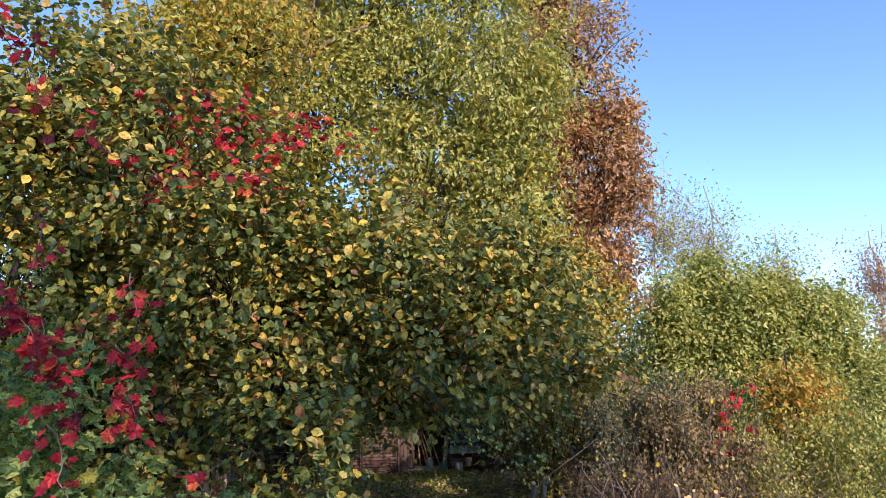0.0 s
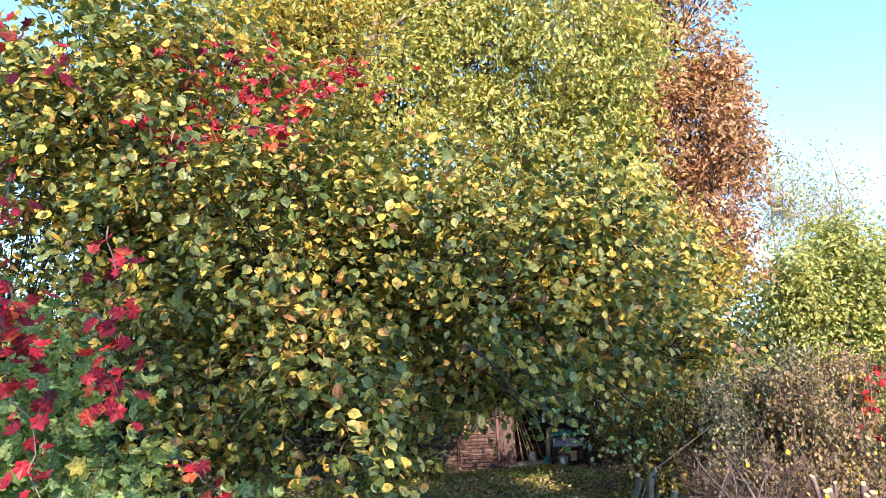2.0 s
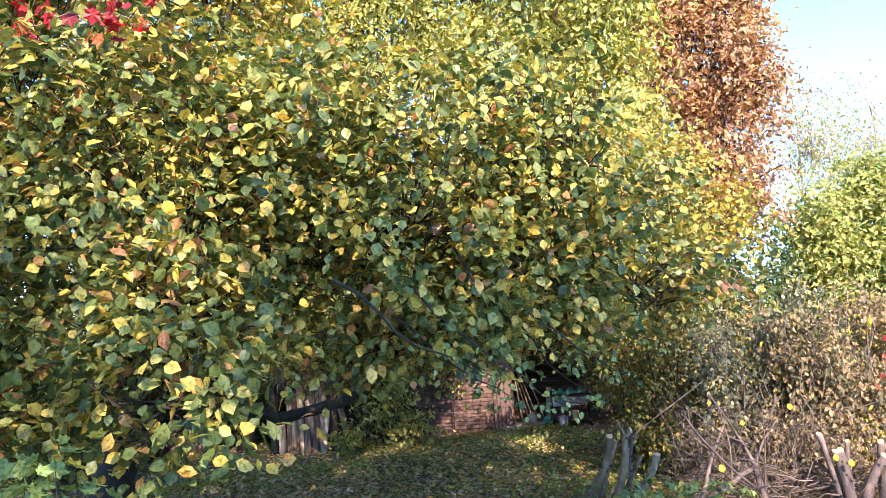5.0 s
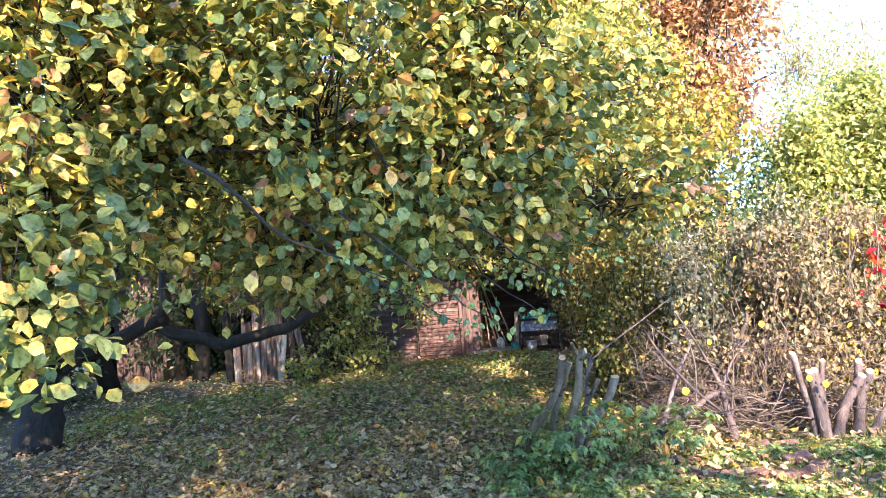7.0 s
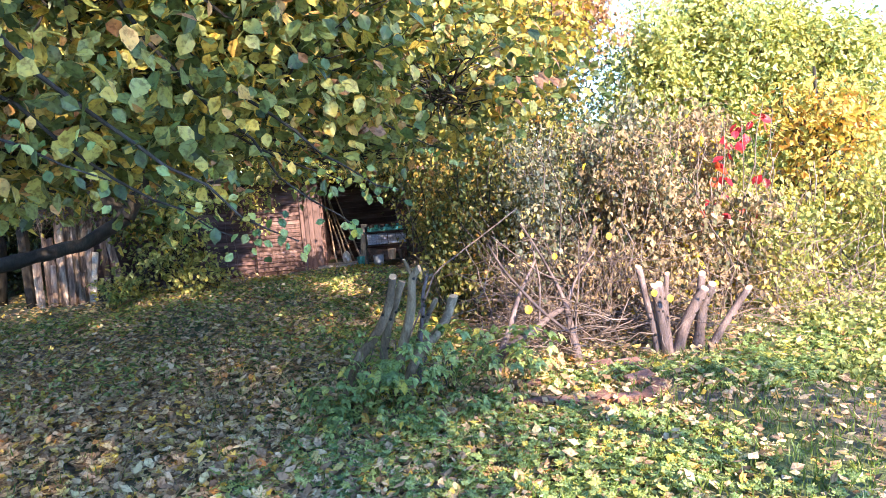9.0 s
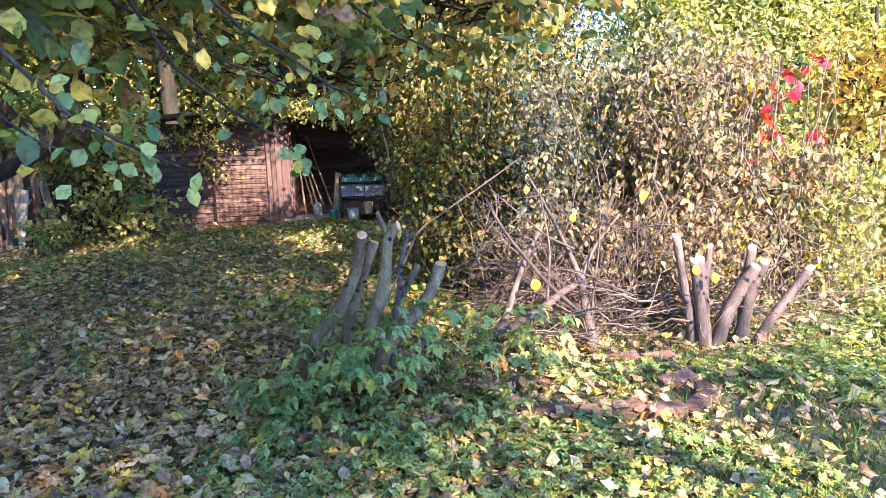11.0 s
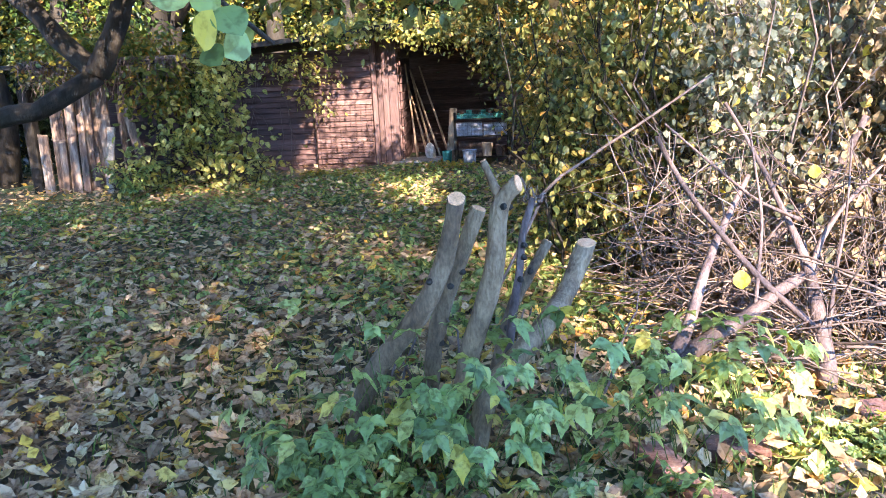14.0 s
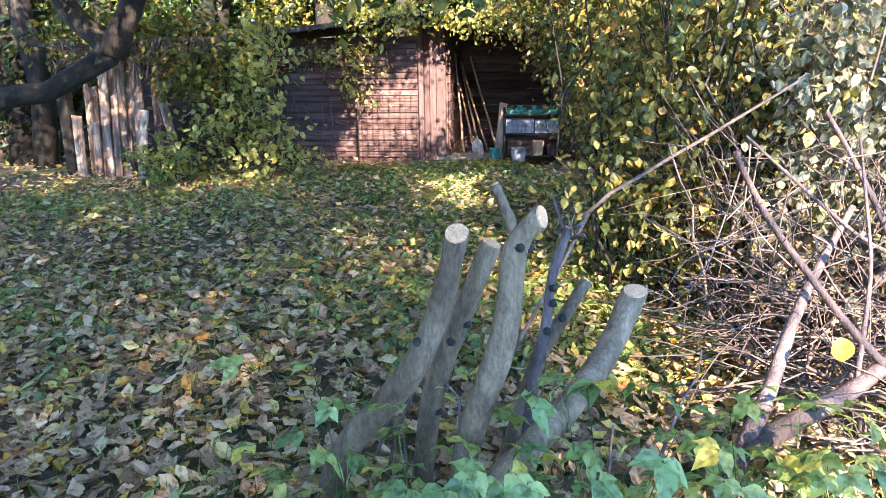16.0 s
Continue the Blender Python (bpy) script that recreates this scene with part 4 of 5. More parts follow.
# ---- cut stems and brushwood ----
def cut_stem(tree, pts, r0, r1, rng, bark=BARK, tilt=None, knots=3):
    """A sawn stem through a few points, smoothed, with a pale end grain and knots."""
    pts = np.array(pts, float)
    t = np.linspace(0, len(pts) - 1, 14)
    k = np.minimum(t.astype(int), len(pts) - 2)
    f = (t - k)[:, None]
    sm = f * f * (3 - 2 * f) * 0.5 + f * 0.5
    p = pts[k] * (1 - sm) + pts[k + 1] * sm
    p[1:-1] = (p[:-2] + 2 * p[1:-1] + p[2:]) / 4
    p[1:-1] = (p[:-2] + 2 * p[1:-1] + p[2:]) / 4
    rad = 0.87 * np.linspace(r0, r1, 14) * (1 + rng.normal(0, 0.035, 14))
    axis = unit(p[-1] - p[-2])
    d = axis if tilt is None else unit(np.array(tilt, float))
    V, Q, T = tube(p, rad, 14, rng, 0.03)
    ring = V[13 * 14:14 * 14]
    ring = ring - np.multiply.outer((ring - p[-1]) @ d / max(float(axis @ d), 0.5), axis)
    V[13 * 14:14 * 14] = ring
    stem = child("stem", tubes_mesh("stem", [(V, Q, T)], bark), tree)
    # the sawn end, a hair proud of the bark
    c = p[-1]
    face = np.concatenate([c + (ring - c) * 0.93 - d * 0.002, c + (ring - c) * 0.90 + d * 0.004, (c + d * 0.004)[None]])
    k = np.arange(14)
    quads = np.stack([k, (k + 1) % 14, 14 + (k + 1) % 14, 14 + k], -1)
    tris = np.stack([14 + k, 14 + (k + 1) % 14, np.full(14, 28)], -1)
    child("cut_face", raw_mesh("cut_face", face, [quads, tris], CUTWOOD), stem, "pale sawn end grain")
    for i in range(knots):
        j = rng.integers(4, 12)
        o = unit(rng.normal(size=3) * np.array([1, 1, 0.2]) + np.array([0, -0.8, 0]))
        a = p[j] + o * rad[j] * 0.8
        child("knot", tubes_mesh("knot", [tube([a, a + o * 0.012, a + o * 0.02], [0.016, 0.012, 0.006], 8)], DARKBARK), stem)
    return stem


def stumps():
    rng = np.random.default_rng(301)
    t = thing("cut_shrub_stump", (1.5, 4.6, 0.0), "shrub cut back to bare grey stems", "stump", "cut stumps")
    cut_stem(t, [(1.0, 4.66, -0.05), (1.08, 4.6, 0.32), (1.24, 4.53, 0.50), (1.36, 4.5, 0.66), (1.44, 4.49, 0.85), (1.476, 4.49, 1.05)], 0.055, 0.038, rng, tilt=(0.05, -0.5, 0.8))
    cut_stem(t, [(1.3, 4.8, -0.05), (1.36, 4.74, 0.45), (1.45, 4.72, 0.7), (1.555, 4.7, 0.97)], 0.045, 0.034, rng)
    cut_stem(t, [(1.42, 4.7, -0.05), (1.50, 4.56, 0.45), (1.6, 4.5, 0.72), (1.62, 4.49, 0.9), (1.625, 4.49, 1.04), (1.695, 4.48, 1.10)], 0.05, 0.034, rng, tilt=(0.85, -0.4, 0.35))
    cut_stem(t, [(1.63, 4.49, 1.05), (1.6, 4.5, 1.12), (1.575, 4.5, 1.18)], 0.02, 0.014, rng, knots=0)
    cut_stem(t, [(1.50, 4.42, -0.05), (1.55, 4.42, 0.33), (1.77, 4.6, 0.48), (1.92, 4.85, 0.57), (2.005, 4.93, 0.76)], 0.05, 0.046, rng, tilt=(0.1, -0.2, 0.95))
    cut_stem(t, [(1.55, 4.95, -0.05), (1.7, 5.15, 0.42), (1.875, 5.25, 0.69)], 0.035, 0.028, rng)
    cut_stem(t, [(1.64, 4.95, -0.05), (1.69, 4.98, 0.45), (1.73, 5.0, 0.62), (1.735, 5.0, 0.78), (1.79, 5.0, 0.95)], 0.024, 0.017, rng, LIMBBARK)
    for k in range(7):
        a = np.array((1.79, 5.0, 0.93)) + rng.normal(0, 0.015, 3)
        child("splinter", tubes_mesh("splinter", [tube([a, a + rng.normal(0, 0.025, 3) + np.array([0, 0, 0.04]), a + rng.normal(0, 0.04, 3) + np.array([0.01, 0, 0.05])], [0.007, 0.004, 0.001], 4)], TWIG), t)
    for k in range(9):
        a = (1.05 + 0.13 * k + rng.normal(0, 0.05), 4.85 + rng.normal(0, 0.15), -0.03)
        b = (a[0] + rng.normal(0, 0.12), a[1] + rng.normal(0, 0.1), rng.uniform(0.25, 0.55))
        child("shoot", twig_mesh("shoot", [a], [b], 0.008, TWIG, rng, 0.1, 6, 6), t)
    t = thing("cut_shrub_stump", (4.05, 5.0, 0.0), "clump of sawn-off stems beside the brick edging", "stump", "cut stumps")
    for pts, r in (([(3.91, 5.05, -0.06), (3.88, 5.05, 0.22), (3.81, 5.06, 0.55), (3.75, 5.06, 0.84)], 0.034), ([(3.96, 5.0, -0.06), (3.94, 5.0, 0.21), (3.90, 5.0, 0.46), (3.87, 5.0, 0.66)], 0.04),
                   ([(4.01, 5.05, -0.06), (3.99, 5.06, 0.21), (3.97, 5.08, 0.46), (3.95, 5.08, 0.66)], 0.042), ([(4.06, 5.1, -0.06), (4.02, 5.1, 0.21), (4.02, 5.12, 0.5), (4.05, 5.12, 0.74)], 0.028),
                   ([(4.08, 5.05, -0.06), (4.16, 5.05, 0.24), (4.28, 5.05, 0.44), (4.38, 5.05, 0.58)], 0.048), ([(4.30, 5.1, -0.06), (4.34, 5.1, 0.19), (4.39, 5.12, 0.4), (4.49, 5.12, 0.6)], 0.045),
                   ([(4.36, 5.14, -0.06), (4.36, 5.16, 0.32), (4.39, 5.17, 0.52), (4.42, 5.18, 0.7)], 0.04), ([(4.40, 5.05, -0.04), (4.50, 5.05, 0.14), (4.63, 5.04, 0.32), (4.80, 5.03, 0.55)], 0.034)):
        cut_stem(t, pts, r * 1.35, r, rng, LIMBBARK, knots=2, tilt=(rng.normal(0, 0.3), -0.45, 0.8))
    t = thing("broken_shrub", (2.7, 4.9, 0.0), "half-felled shrub with bare crossing limbs", "shrub")
    for pts, r0, r1, cut in (([(2.31, 4.9, -0.06), (2.38, 4.95, 0.15), (2.44, 5.0, 0.26), (2.51, 5.1, 0.35), (2.57, 5.2, 0.43), (2.67, 5.35, 0.63), (2.82, 5.5, 0.8), (2.91, 5.6, 0.91)], 0.046, 0.014, 0),
                             ([(2.39, 4.97, 0.17), (2.58, 5.0, 0.30), (2.77, 5.1, 0.35), (2.95, 5.2, 0.45), (3.18, 5.4, 0.47)], 0.042, 0.026, 0),
                             ([(2.45, 5.6, 1.12), (2.54, 5.4, 0.89), (2.66, 5.3, 0.73), (2.80, 5.2, 0.54), (2.93, 5.15, 0.41), (3.10, 5.12, 0.26)], 0.011, 0.016, 0),
                             ([(3.12, 5.05, -0.12), (3.17, 5.1, 0.05), (3.11, 5.15, 0.25), (3.12, 5.25, 0.43), (3.12, 5.4, 0.57), (3.06, 5.5, 0.73), (2.96, 5.6, 1.0), (2.81, 5.7, 1.27)], 0.052, 0.009, 0),
                             ([(3.67, 6.0, 1.15), (3.59, 6.0, 0.95), (3.47, 6.0, 0.75), (3.29, 6.0, 0.59), (3.20, 5.98, 0.45)], 0.022, 0.042, 1),
                             ([(3.14, 5.35, 0.46), (3.20, 5.4, 0.62), (3.28, 5.4, 0.77), (3.46, 5.42, 0.97)], 0.02, 0.008, 0),
                             ([(3.10, 5.4, 0.72), (2.92, 5.5, 0.8), (2.70, 5.6, 1.0), (2.50, 5.65, 1.18)], 0.010, 0.006, 0),
                             ([(3.14, 5.12, 0.2), (3.18, 5.2, 0.45), (3.26, 5.3, 0.75), (3.3, 5.4, 1.1)], 0.012, 0.005, 0), ([(2.80, 5.12, 0.36), (2.88, 5.3, 0.75), (2.82, 5.4, 1.2)], 0.011, 0.005, 0)):
        if cut:
            cut_stem(t, pts, r0, r1, rng, LIMBBARK, knots=1)
        else:
            pts = np.array(pts, float)
            u = np.linspace(0, len(pts) - 1, 12)
            p = np.stack([np.interp(u, np.arange(len(pts)), pts[:, i]) for i in range(3)], 1)
            p[1:-1] = (p[:-2] + 2 * p[1:-1] + p[2:]) / 4
            child("limb", tubes_mesh("limb", [tube(p, r1 + (r0 - r1) * (1 - np.linspace(0, 1, 12)) ** 1.5, 9, rng, 0.07)], LIMBBARK), t)
    for q, k in (((2.675, 5.0, 0.60), 0.085), ((3.80, 4.86, 0.66), 0.07), ((3.95, 4.86, 0.60), 0.075), ((3.45, 4.95, 1.2), 0.07), ((2.95, 5.0, 1.05), 0.06)):
        me = leaf_mesh("leaf", np.array([q]), leaf_axes(np.array([[0.0, -1.0, 0.1]]), rng, 0.1, 0.12, 2.0, 1.0), np.array([k]), BROAD, YELLOW)
        child("leaf", me, t, "bright yellow leaf")
    t = thing("fallen_stick", (1.9, 6.0, 0.0), "long pale stick leaning through the shrubs", "stick")
    child("stick", tubes_mesh("stick", [tube(bent((1.55, 6.0, -0.02), (1.93, 6.0, 0.78), rng, 6, 0.02), np.linspace(0.010, 0.009, 6), 7)], TWIG), t)
    child("stick", tubes_mesh("stick", [tube(bent((1.90, 6.0, 0.76), (2.85, 6.05, 1.40), rng, 8, 0.02), np.linspace(0.010, 0.006, 8), 7)], TWIG), t)
    t = thing("brushwood_pile", (3.5, 5.5, 0.0), "tangled pile of thin cut brushwood", "brushwood")
    for k in range(300):
        c = np.array((rng.uniform(2.6, 4.6), rng.uniform(5.05, 6.2), rng.uniform(0.02, 0.55) * rng.random() ** 0.5))
        d = unit(rng.normal(size=3) * np.array([1, 0.5, 0.28])) * rng.uniform(0.2, 0.6)
        a, b = c - d, c + d
        a[2], b[2] = max(a[2], 0.0), max(b[2], 0.0)
        child("twig", twig_mesh("twig", [a], [b], rng.uniform(0.003, 0.009), TWIG, rng, 0.09, 6, 4), t)
    A, B = [], []
    for k in range(500):
        c = np.array((rng.uniform(2.4, 6.6), rng.uniform(5.3, 6.9), rng.uniform(0.05, 1.3) * rng.random()))
        d = unit(rng.normal(size=3) * np.array([1, 0.5, 0.6])) * rng.uniform(0.15, 0.5)
        A.append(c - d), B.append(c + d)
        A[-1][2], B[-1][2] = max(A[-1][2], 0.01), max(B[-1][2], 0.01)
    tagged(child("twig_growth", twig_mesh("twig_growth", A, B, 0.004, TWIG, rng, 0.1, 5, 4), t), kind="stuff")
    A, B = [], []
    for k in range(60):
        x = rng.uniform(2.9, 4.7)
        a = np.array((x, rng.uniform(5.2, 5.6), 0.0))
        A.append(a), B.append(a + np.array((rng.normal(0, 0.25), rng.normal(0, 0.15), rng.uniform(0.25, 0.9))))
    C, D = [], []
    for k in range(260):
        a = np.array((rng.uniform(2.5, 4.3), rng.uniform(5.35, 6.2), rng.uniform(0.1, 0.9)))
        C.append(a), D.append(a + np.array((rng.normal(0, 0.35), rng.normal(0, 0.2), rng.normal(0.12, 0.28))))
    tagged(child("twig_growth", twig_mesh("twig_growth", C, D, 0.004, LIMBBARK, rng, 0.1, 5, 4), t), kind="stuff")
    t2 = thing("dry_grass", (3.7, 5.4, 0.0), "dry straw-coloured stalks at the foot of the shrubs", "grass", kind="stuff")
    tagged(child("dry_stalk_mass", twig_mesh("dry_stalk_mass", A, B, 0.003, TWIG, rng, 0.12, 5, 4), t2), kind="stuff")


def bricks():
    rng = np.random.default_rng(311)
    edging = thing("brick_edging", (2.9, 4.0, 0.0), "old red bricks laid as a bed edging", "edging", kind="structure")
    for x, y, a in ((2.21, 4.42, -72), (2.28, 4.18, -60), (2.45, 3.98, -14), (2.68, 3.94, -4), (2.92, 3.92, 4), (3.15, 3.88, -6), (3.36, 3.92, 34), (3.49, 4.08, 70), (3.43, 4.32, 12), (3.48, 4.72, 4), (3.24, 4.77, -6), (2.52, 4.5, -10)):
        bm = box_bm(-0.117, -0.056, 0, 0.117, 0.056, 0.068, 0.006)
        for v in bm.verts:
            v.co += Vector([rng.normal(0, 0.003) for _ in range(3)])
        m = pose(x, y, float(terrain(x, y)) - 0.002, rng.normal(0, 6), rng.normal(0, 7), a)
        bmesh.ops.transform(bm, matrix=m, verts=bm.verts)
        part("brick", bm, BRICK, edging)


stumps()
bricks()


# ---- shed and lean-to ----
SHED = thing("garden_shed", (-0.6, 14.2, 0.0), "low dark brown weatherboarded shed with an open doorway", "shed")


def shed():
    front = part("wall", box_bm(-3.0, 13.42, -0.05, -0.06, 13.50, 1.80), BOARD, SHED)
    for k in range(21):
        z = 0.03 + k * 0.084
        bm = box_bm(-3.0, 13.385, z, -0.07, 13.43, z + 0.079, 0.007)
        for v in bm.verts:
            if v.co.z > z + 0.04 and v.co.y < 13.41:
                v.co.y += 0.016
        part("weatherboard", bm, BOARD, front)
    part("corner_post", box_bm(-0.055, 13.36, -0.05, 0.02, 13.5, 1.93, 0.01), POSTWOOD, SHED)
    jamb = part("jamb_wall", box_bm(0.02, 13.46, -0.05, 0.34, 13.56, 1.93), POSTWOOD, SHED)
    for k, (x0, x1) in enumerate(((0.025, 0.10), (0.104, 0.20), (0.204, 0.338))):
        part("upright_board", box_bm(x0, 13.425 + 0.008 * (k % 2), -0.05, x1, 13.462, 1.93, 0.006), POSTWOOD, jamb)
    side = part("inner_wall", box_bm(0.30, 13.56, -0.05, 0.36, 15.2, 1.93), BOARD, SHED)
    back = part("back_wall", box_bm(0.36, 15.2, -0.05, 3.2, 15.28, 1.93), BOARD, SHED)
    for k in range(14):
        z = 0.03 + k * 0.135
        part("plank", box_bm(0.40, 15.17, z, 3.2, 15.205, z + 0.128, 0.01), BOARD, back)
        part("plank", box_bm(0.362, 13.58, z, 0.395, 15.17, z + 0.128, 0.01), BOARD, side)
    part("end_wall", box_bm(3.2, 13.5, -0.05, 3.28, 15.28, 1.55), BOARD, SHED)
    # right front wall, added to close the recess and darken its inside
    right = part("wall", box_bm(1.9, 13.46, -0.05, 3.2, 13.54, 1.56), BOARD, SHED)
    for k in range(11):
        part("weatherboard", box_bm(1.9, 13.425, 0.03 + k * 0.135, 3.2, 13.465, 0.158 + k * 0.135, 0.008), BOARD, right)
    part("left_wall", box_bm(-3.08, 13.42, -0.05, -3.0, 15.28, 1.72), BOARD, SHED)
    bm = bmesh.new()
    prof = [(-3.5, 1.74), (-1.6, 1.92), (0.35, 2.10), (2.0, 1.86), (3.5, 1.55)]
    rows = [[bm.verts.new((x, y, z + h)) for x, z in prof] for y, h in ((12.95, 0), (15.6, 0), (15.6, 0.035), (12.95, 0.035))]
    for a in range(4):
        b = (a + 1) % 4
        for i in range(4):
            bm.faces.new((rows[a][i], rows[a][i + 1], rows[b][i + 1], rows[b][i]))
    bm.faces.new([r[0] for r in rows]), bm.faces.new([r[-1] for r in rows][::-1])
    bmesh.ops.recalc_face_normals(bm, faces=bm.faces)
    part("roof", bm, FELT, SHED)
    for i in range(4):
        (x0, z0), (x1, z1) = prof[i], prof[i + 1]
        bm = box_bm(x0, 12.92, -0.035, x1, 12.947, 0.02)
        for v in bm.verts:
            v.co.z += z0 + (z1 - z0) * (v.co.x - x0) / (x1 - x0)
        part("fascia", bm, FELT, SHED)


def shed_things():
    rng = np.random.default_rng(401)
    for i, (a, b) in enumerate((((0.58, 13.85, 0), (0.41, 14.2, 1.55)), ((0.74, 13.9, 0), (0.43, 14.2, 1.25)), ((0.82, 14.0, 0), (0.47, 14.4, 1.45)), ((0.95, 13.95, 0), (0.50, 14.3, 1.38)), ((1.10, 14.1, 0), (0.62, 14.5, 1.50)))):
        t = thing("wooden_pole", a, "thin bare wooden pole leaning in the shed doorway", "pole", "leaning poles")
        child("shaft", tubes_mesh("shaft", [tube(bent(a, b, rng, 7, 0.012), np.linspace(0.02, 0.013, 7), 8)], POLEWOOD), t)
    bm = bmesh.new()
    bmesh.ops.create_icosphere(bm, subdivisions=2, radius=0.12)
    for v in bm.verts:
        v.co *= 1 + 0.25 * noise.noise(v.co * 9)
        v.co = Vector((0.80 + v.co.x * 0.8, 13.72 + v.co.y * 0.8, 0.13 + v.co.z * 1.15 * (1.0 if v.co.z < 0 else 1.1)))
    tagged(part("pale_stone", bm, STONE, None), "pale rough stone by the shed doorway", "stone")
    bm = box_bm(0.2, 13.35, -0.03, 1.35, 13.9, 0.035, 0.012)
    tagged(part("door_slab", bm, STONE, None), "flat pale slab before the shed doorway", "slab")
    mesh = thing("wire_trellis", (-0.5, 13.3, 0.0), "rusty wire mesh leaning on the shed wall", "trellis")
    for k in range(11):
        x = -0.92 + k * 0.085
        child("wire", tubes_mesh("wire", [tube([(x, 13.31, 0.0), (x, 13.33, 1.0)], [0.003, 0.003], 4)], BLACKIRON), mesh)
    for k in range(11):
        z = 0.08 + k * 0.088
        child("wire", tubes_mesh("wire", [tube([(-0.93, 13.315, z), (-0.06, 13.315, z)], [0.003, 0.003], 4)], BLACKIRON), mesh)
    child("rod", tubes_mesh("rod", [tube([(-0.97, 13.22, -0.05), (-0.97, 13.3, 1.25)], [0.013, 0.012], 7)], BLACKIRON), mesh)
    rack = thing("pot_rack", (1.65, 13.1, 0.0), "cluttered rack of plastic crates and trays", "rack")
    for x in (1.24, 2.06):
        for y in (12.95, 13.3):
            part("post", box_bm(x - 0.018, y - 0.018, -0.03, x + 0.018, y + 0.018, 0.80, 0.004), DARKBARK, rack)
    for z in (0.10, 0.42, 0.68):
        part("shelf", box_bm(1.22, 12.93, z, 2.08, 13.32, z + 0.02, 0.004), DARKBARK, rack)

    def crate(x0, z0, w, h, material, name, label):
        t = thing(name, (x0 + w / 2, 13.1, z0), label, "crate", "rack crates")
        part("base", box_bm(x0, 12.94, z0, x0 + w, 13.26, z0 + 0.012), material, t)
        for k in range(3):
            z = z0 + 0.012 + k * h / 3
            part("rail", box_bm(x0, 12.935, z, x0 + w, 12.945, z + h * 0.2), material, t)
            part("rail", box_bm(x0, 13.25, z, x0 + w, 13.26, z + h * 0.2), material, t)
        n = int(w / 0.05)
        for k in range(n + 1):
            x = x0 + k * w / n
            part("rib", box_bm(x - 0.006, 12.93, z0, x + 0.006, 12.94, z0 + h), material, t)
    crate(1.28, 0.702, 0.70, 0.06, TEALPLASTIC, "seed_tray", "teal plastic tray of small pots")
    crate(1.27, 0.442, 0.38, 0.2, GREYPLASTIC, "plastic_crate", "grey slatted plastic crate")
    crate(1.68, 0.442, 0.34, 0.18, GREYPLASTIC, "plastic_crate", "grey slatted plastic crate")
    crate(1.30, 0.122, 0.34, 0.22, BLACKIRON, "plastic_crate", "black slatted plastic crate")

    def pot(x, y, z, r, h, material, label):
        bm = bmesh.new()
        bmesh.ops.create_cone(bm, cap_ends=True, segments=14, radius1=r * 0.75, radius2=r, depth=h)
        top = [f for f in bm.faces if f.normal.z > 0.9]
        res = bmesh.ops.inset_region(bm, faces=top, thickness=r * 0.12, depth=0)
        bmesh.ops.translate(bm, vec=(0, 0, -h * 0.5), verts=list({v for f in top for v in f.verts}))
        bmesh.ops.translate(bm, vec=(x, y, z + h / 2), verts=bm.verts)
        tagged(part("plant_pot", bm, material, None), label, "pot", "plant pots")
    for k in range(6):
        pot(1.35 + k * 0.11, 13.1, 0.716, 0.045, 0.1, TEALPLASTIC if k % 2 else BLACKIRON, "small plant pot standing in a tray")
    pot(1.72, 13.0, 0.122, 0.09, 0.2, POLEWOOD, "pale plant pot on the rack")
    pot(1.92, 13.0, 0.122, 0.08, 0.16, BLACKIRON, "dark plant pot on the rack")
    pot(1.10, 13.05, -0.01, 0.08, 0.22, TEALPLASTIC, "teal plant pot on the ground beside the rack")
    pot(1.45, 12.75, -0.01, 0.11, 0.26, GREYPLASTIC, "grey bucket on the ground beside the rack")
    t = thing("leaning_plank", (1.12, 13.3, 0.0), "short reddish plank leaning on the rack", "plank")
    bm = box_bm(1.07, 13.28, -0.02, 1.18, 13.31, 0.85, 0.004)
    bmesh.ops.rotate(bm, cent=(1.1, 13.3, 0), matrix=Matrix.Rotation(radians(6), 3, "Y"), verts=bm.verts)
    part("plank", bm, POLEWOOD, t)


def leaning_board(parent, x0, x1, y, z1, lean, material, slant=0.0):
    bm = box_bm(x0, y - 0.014, -0.05, x1, y + 0.014, z1, 0.004)
    for v in bm.verts:
        v.co.x += slant * max(v.co.z, 0)
        v.co.y += lean * max(v.co.z, 0)
        v.co.x += 0.012 * noise.noise(v.co * 2.0)
        if v.co.z > 0.3:
            v.co.z += 0.09 * noise.noise(v.co * 23.0)
    return part("board", bm, material, parent)


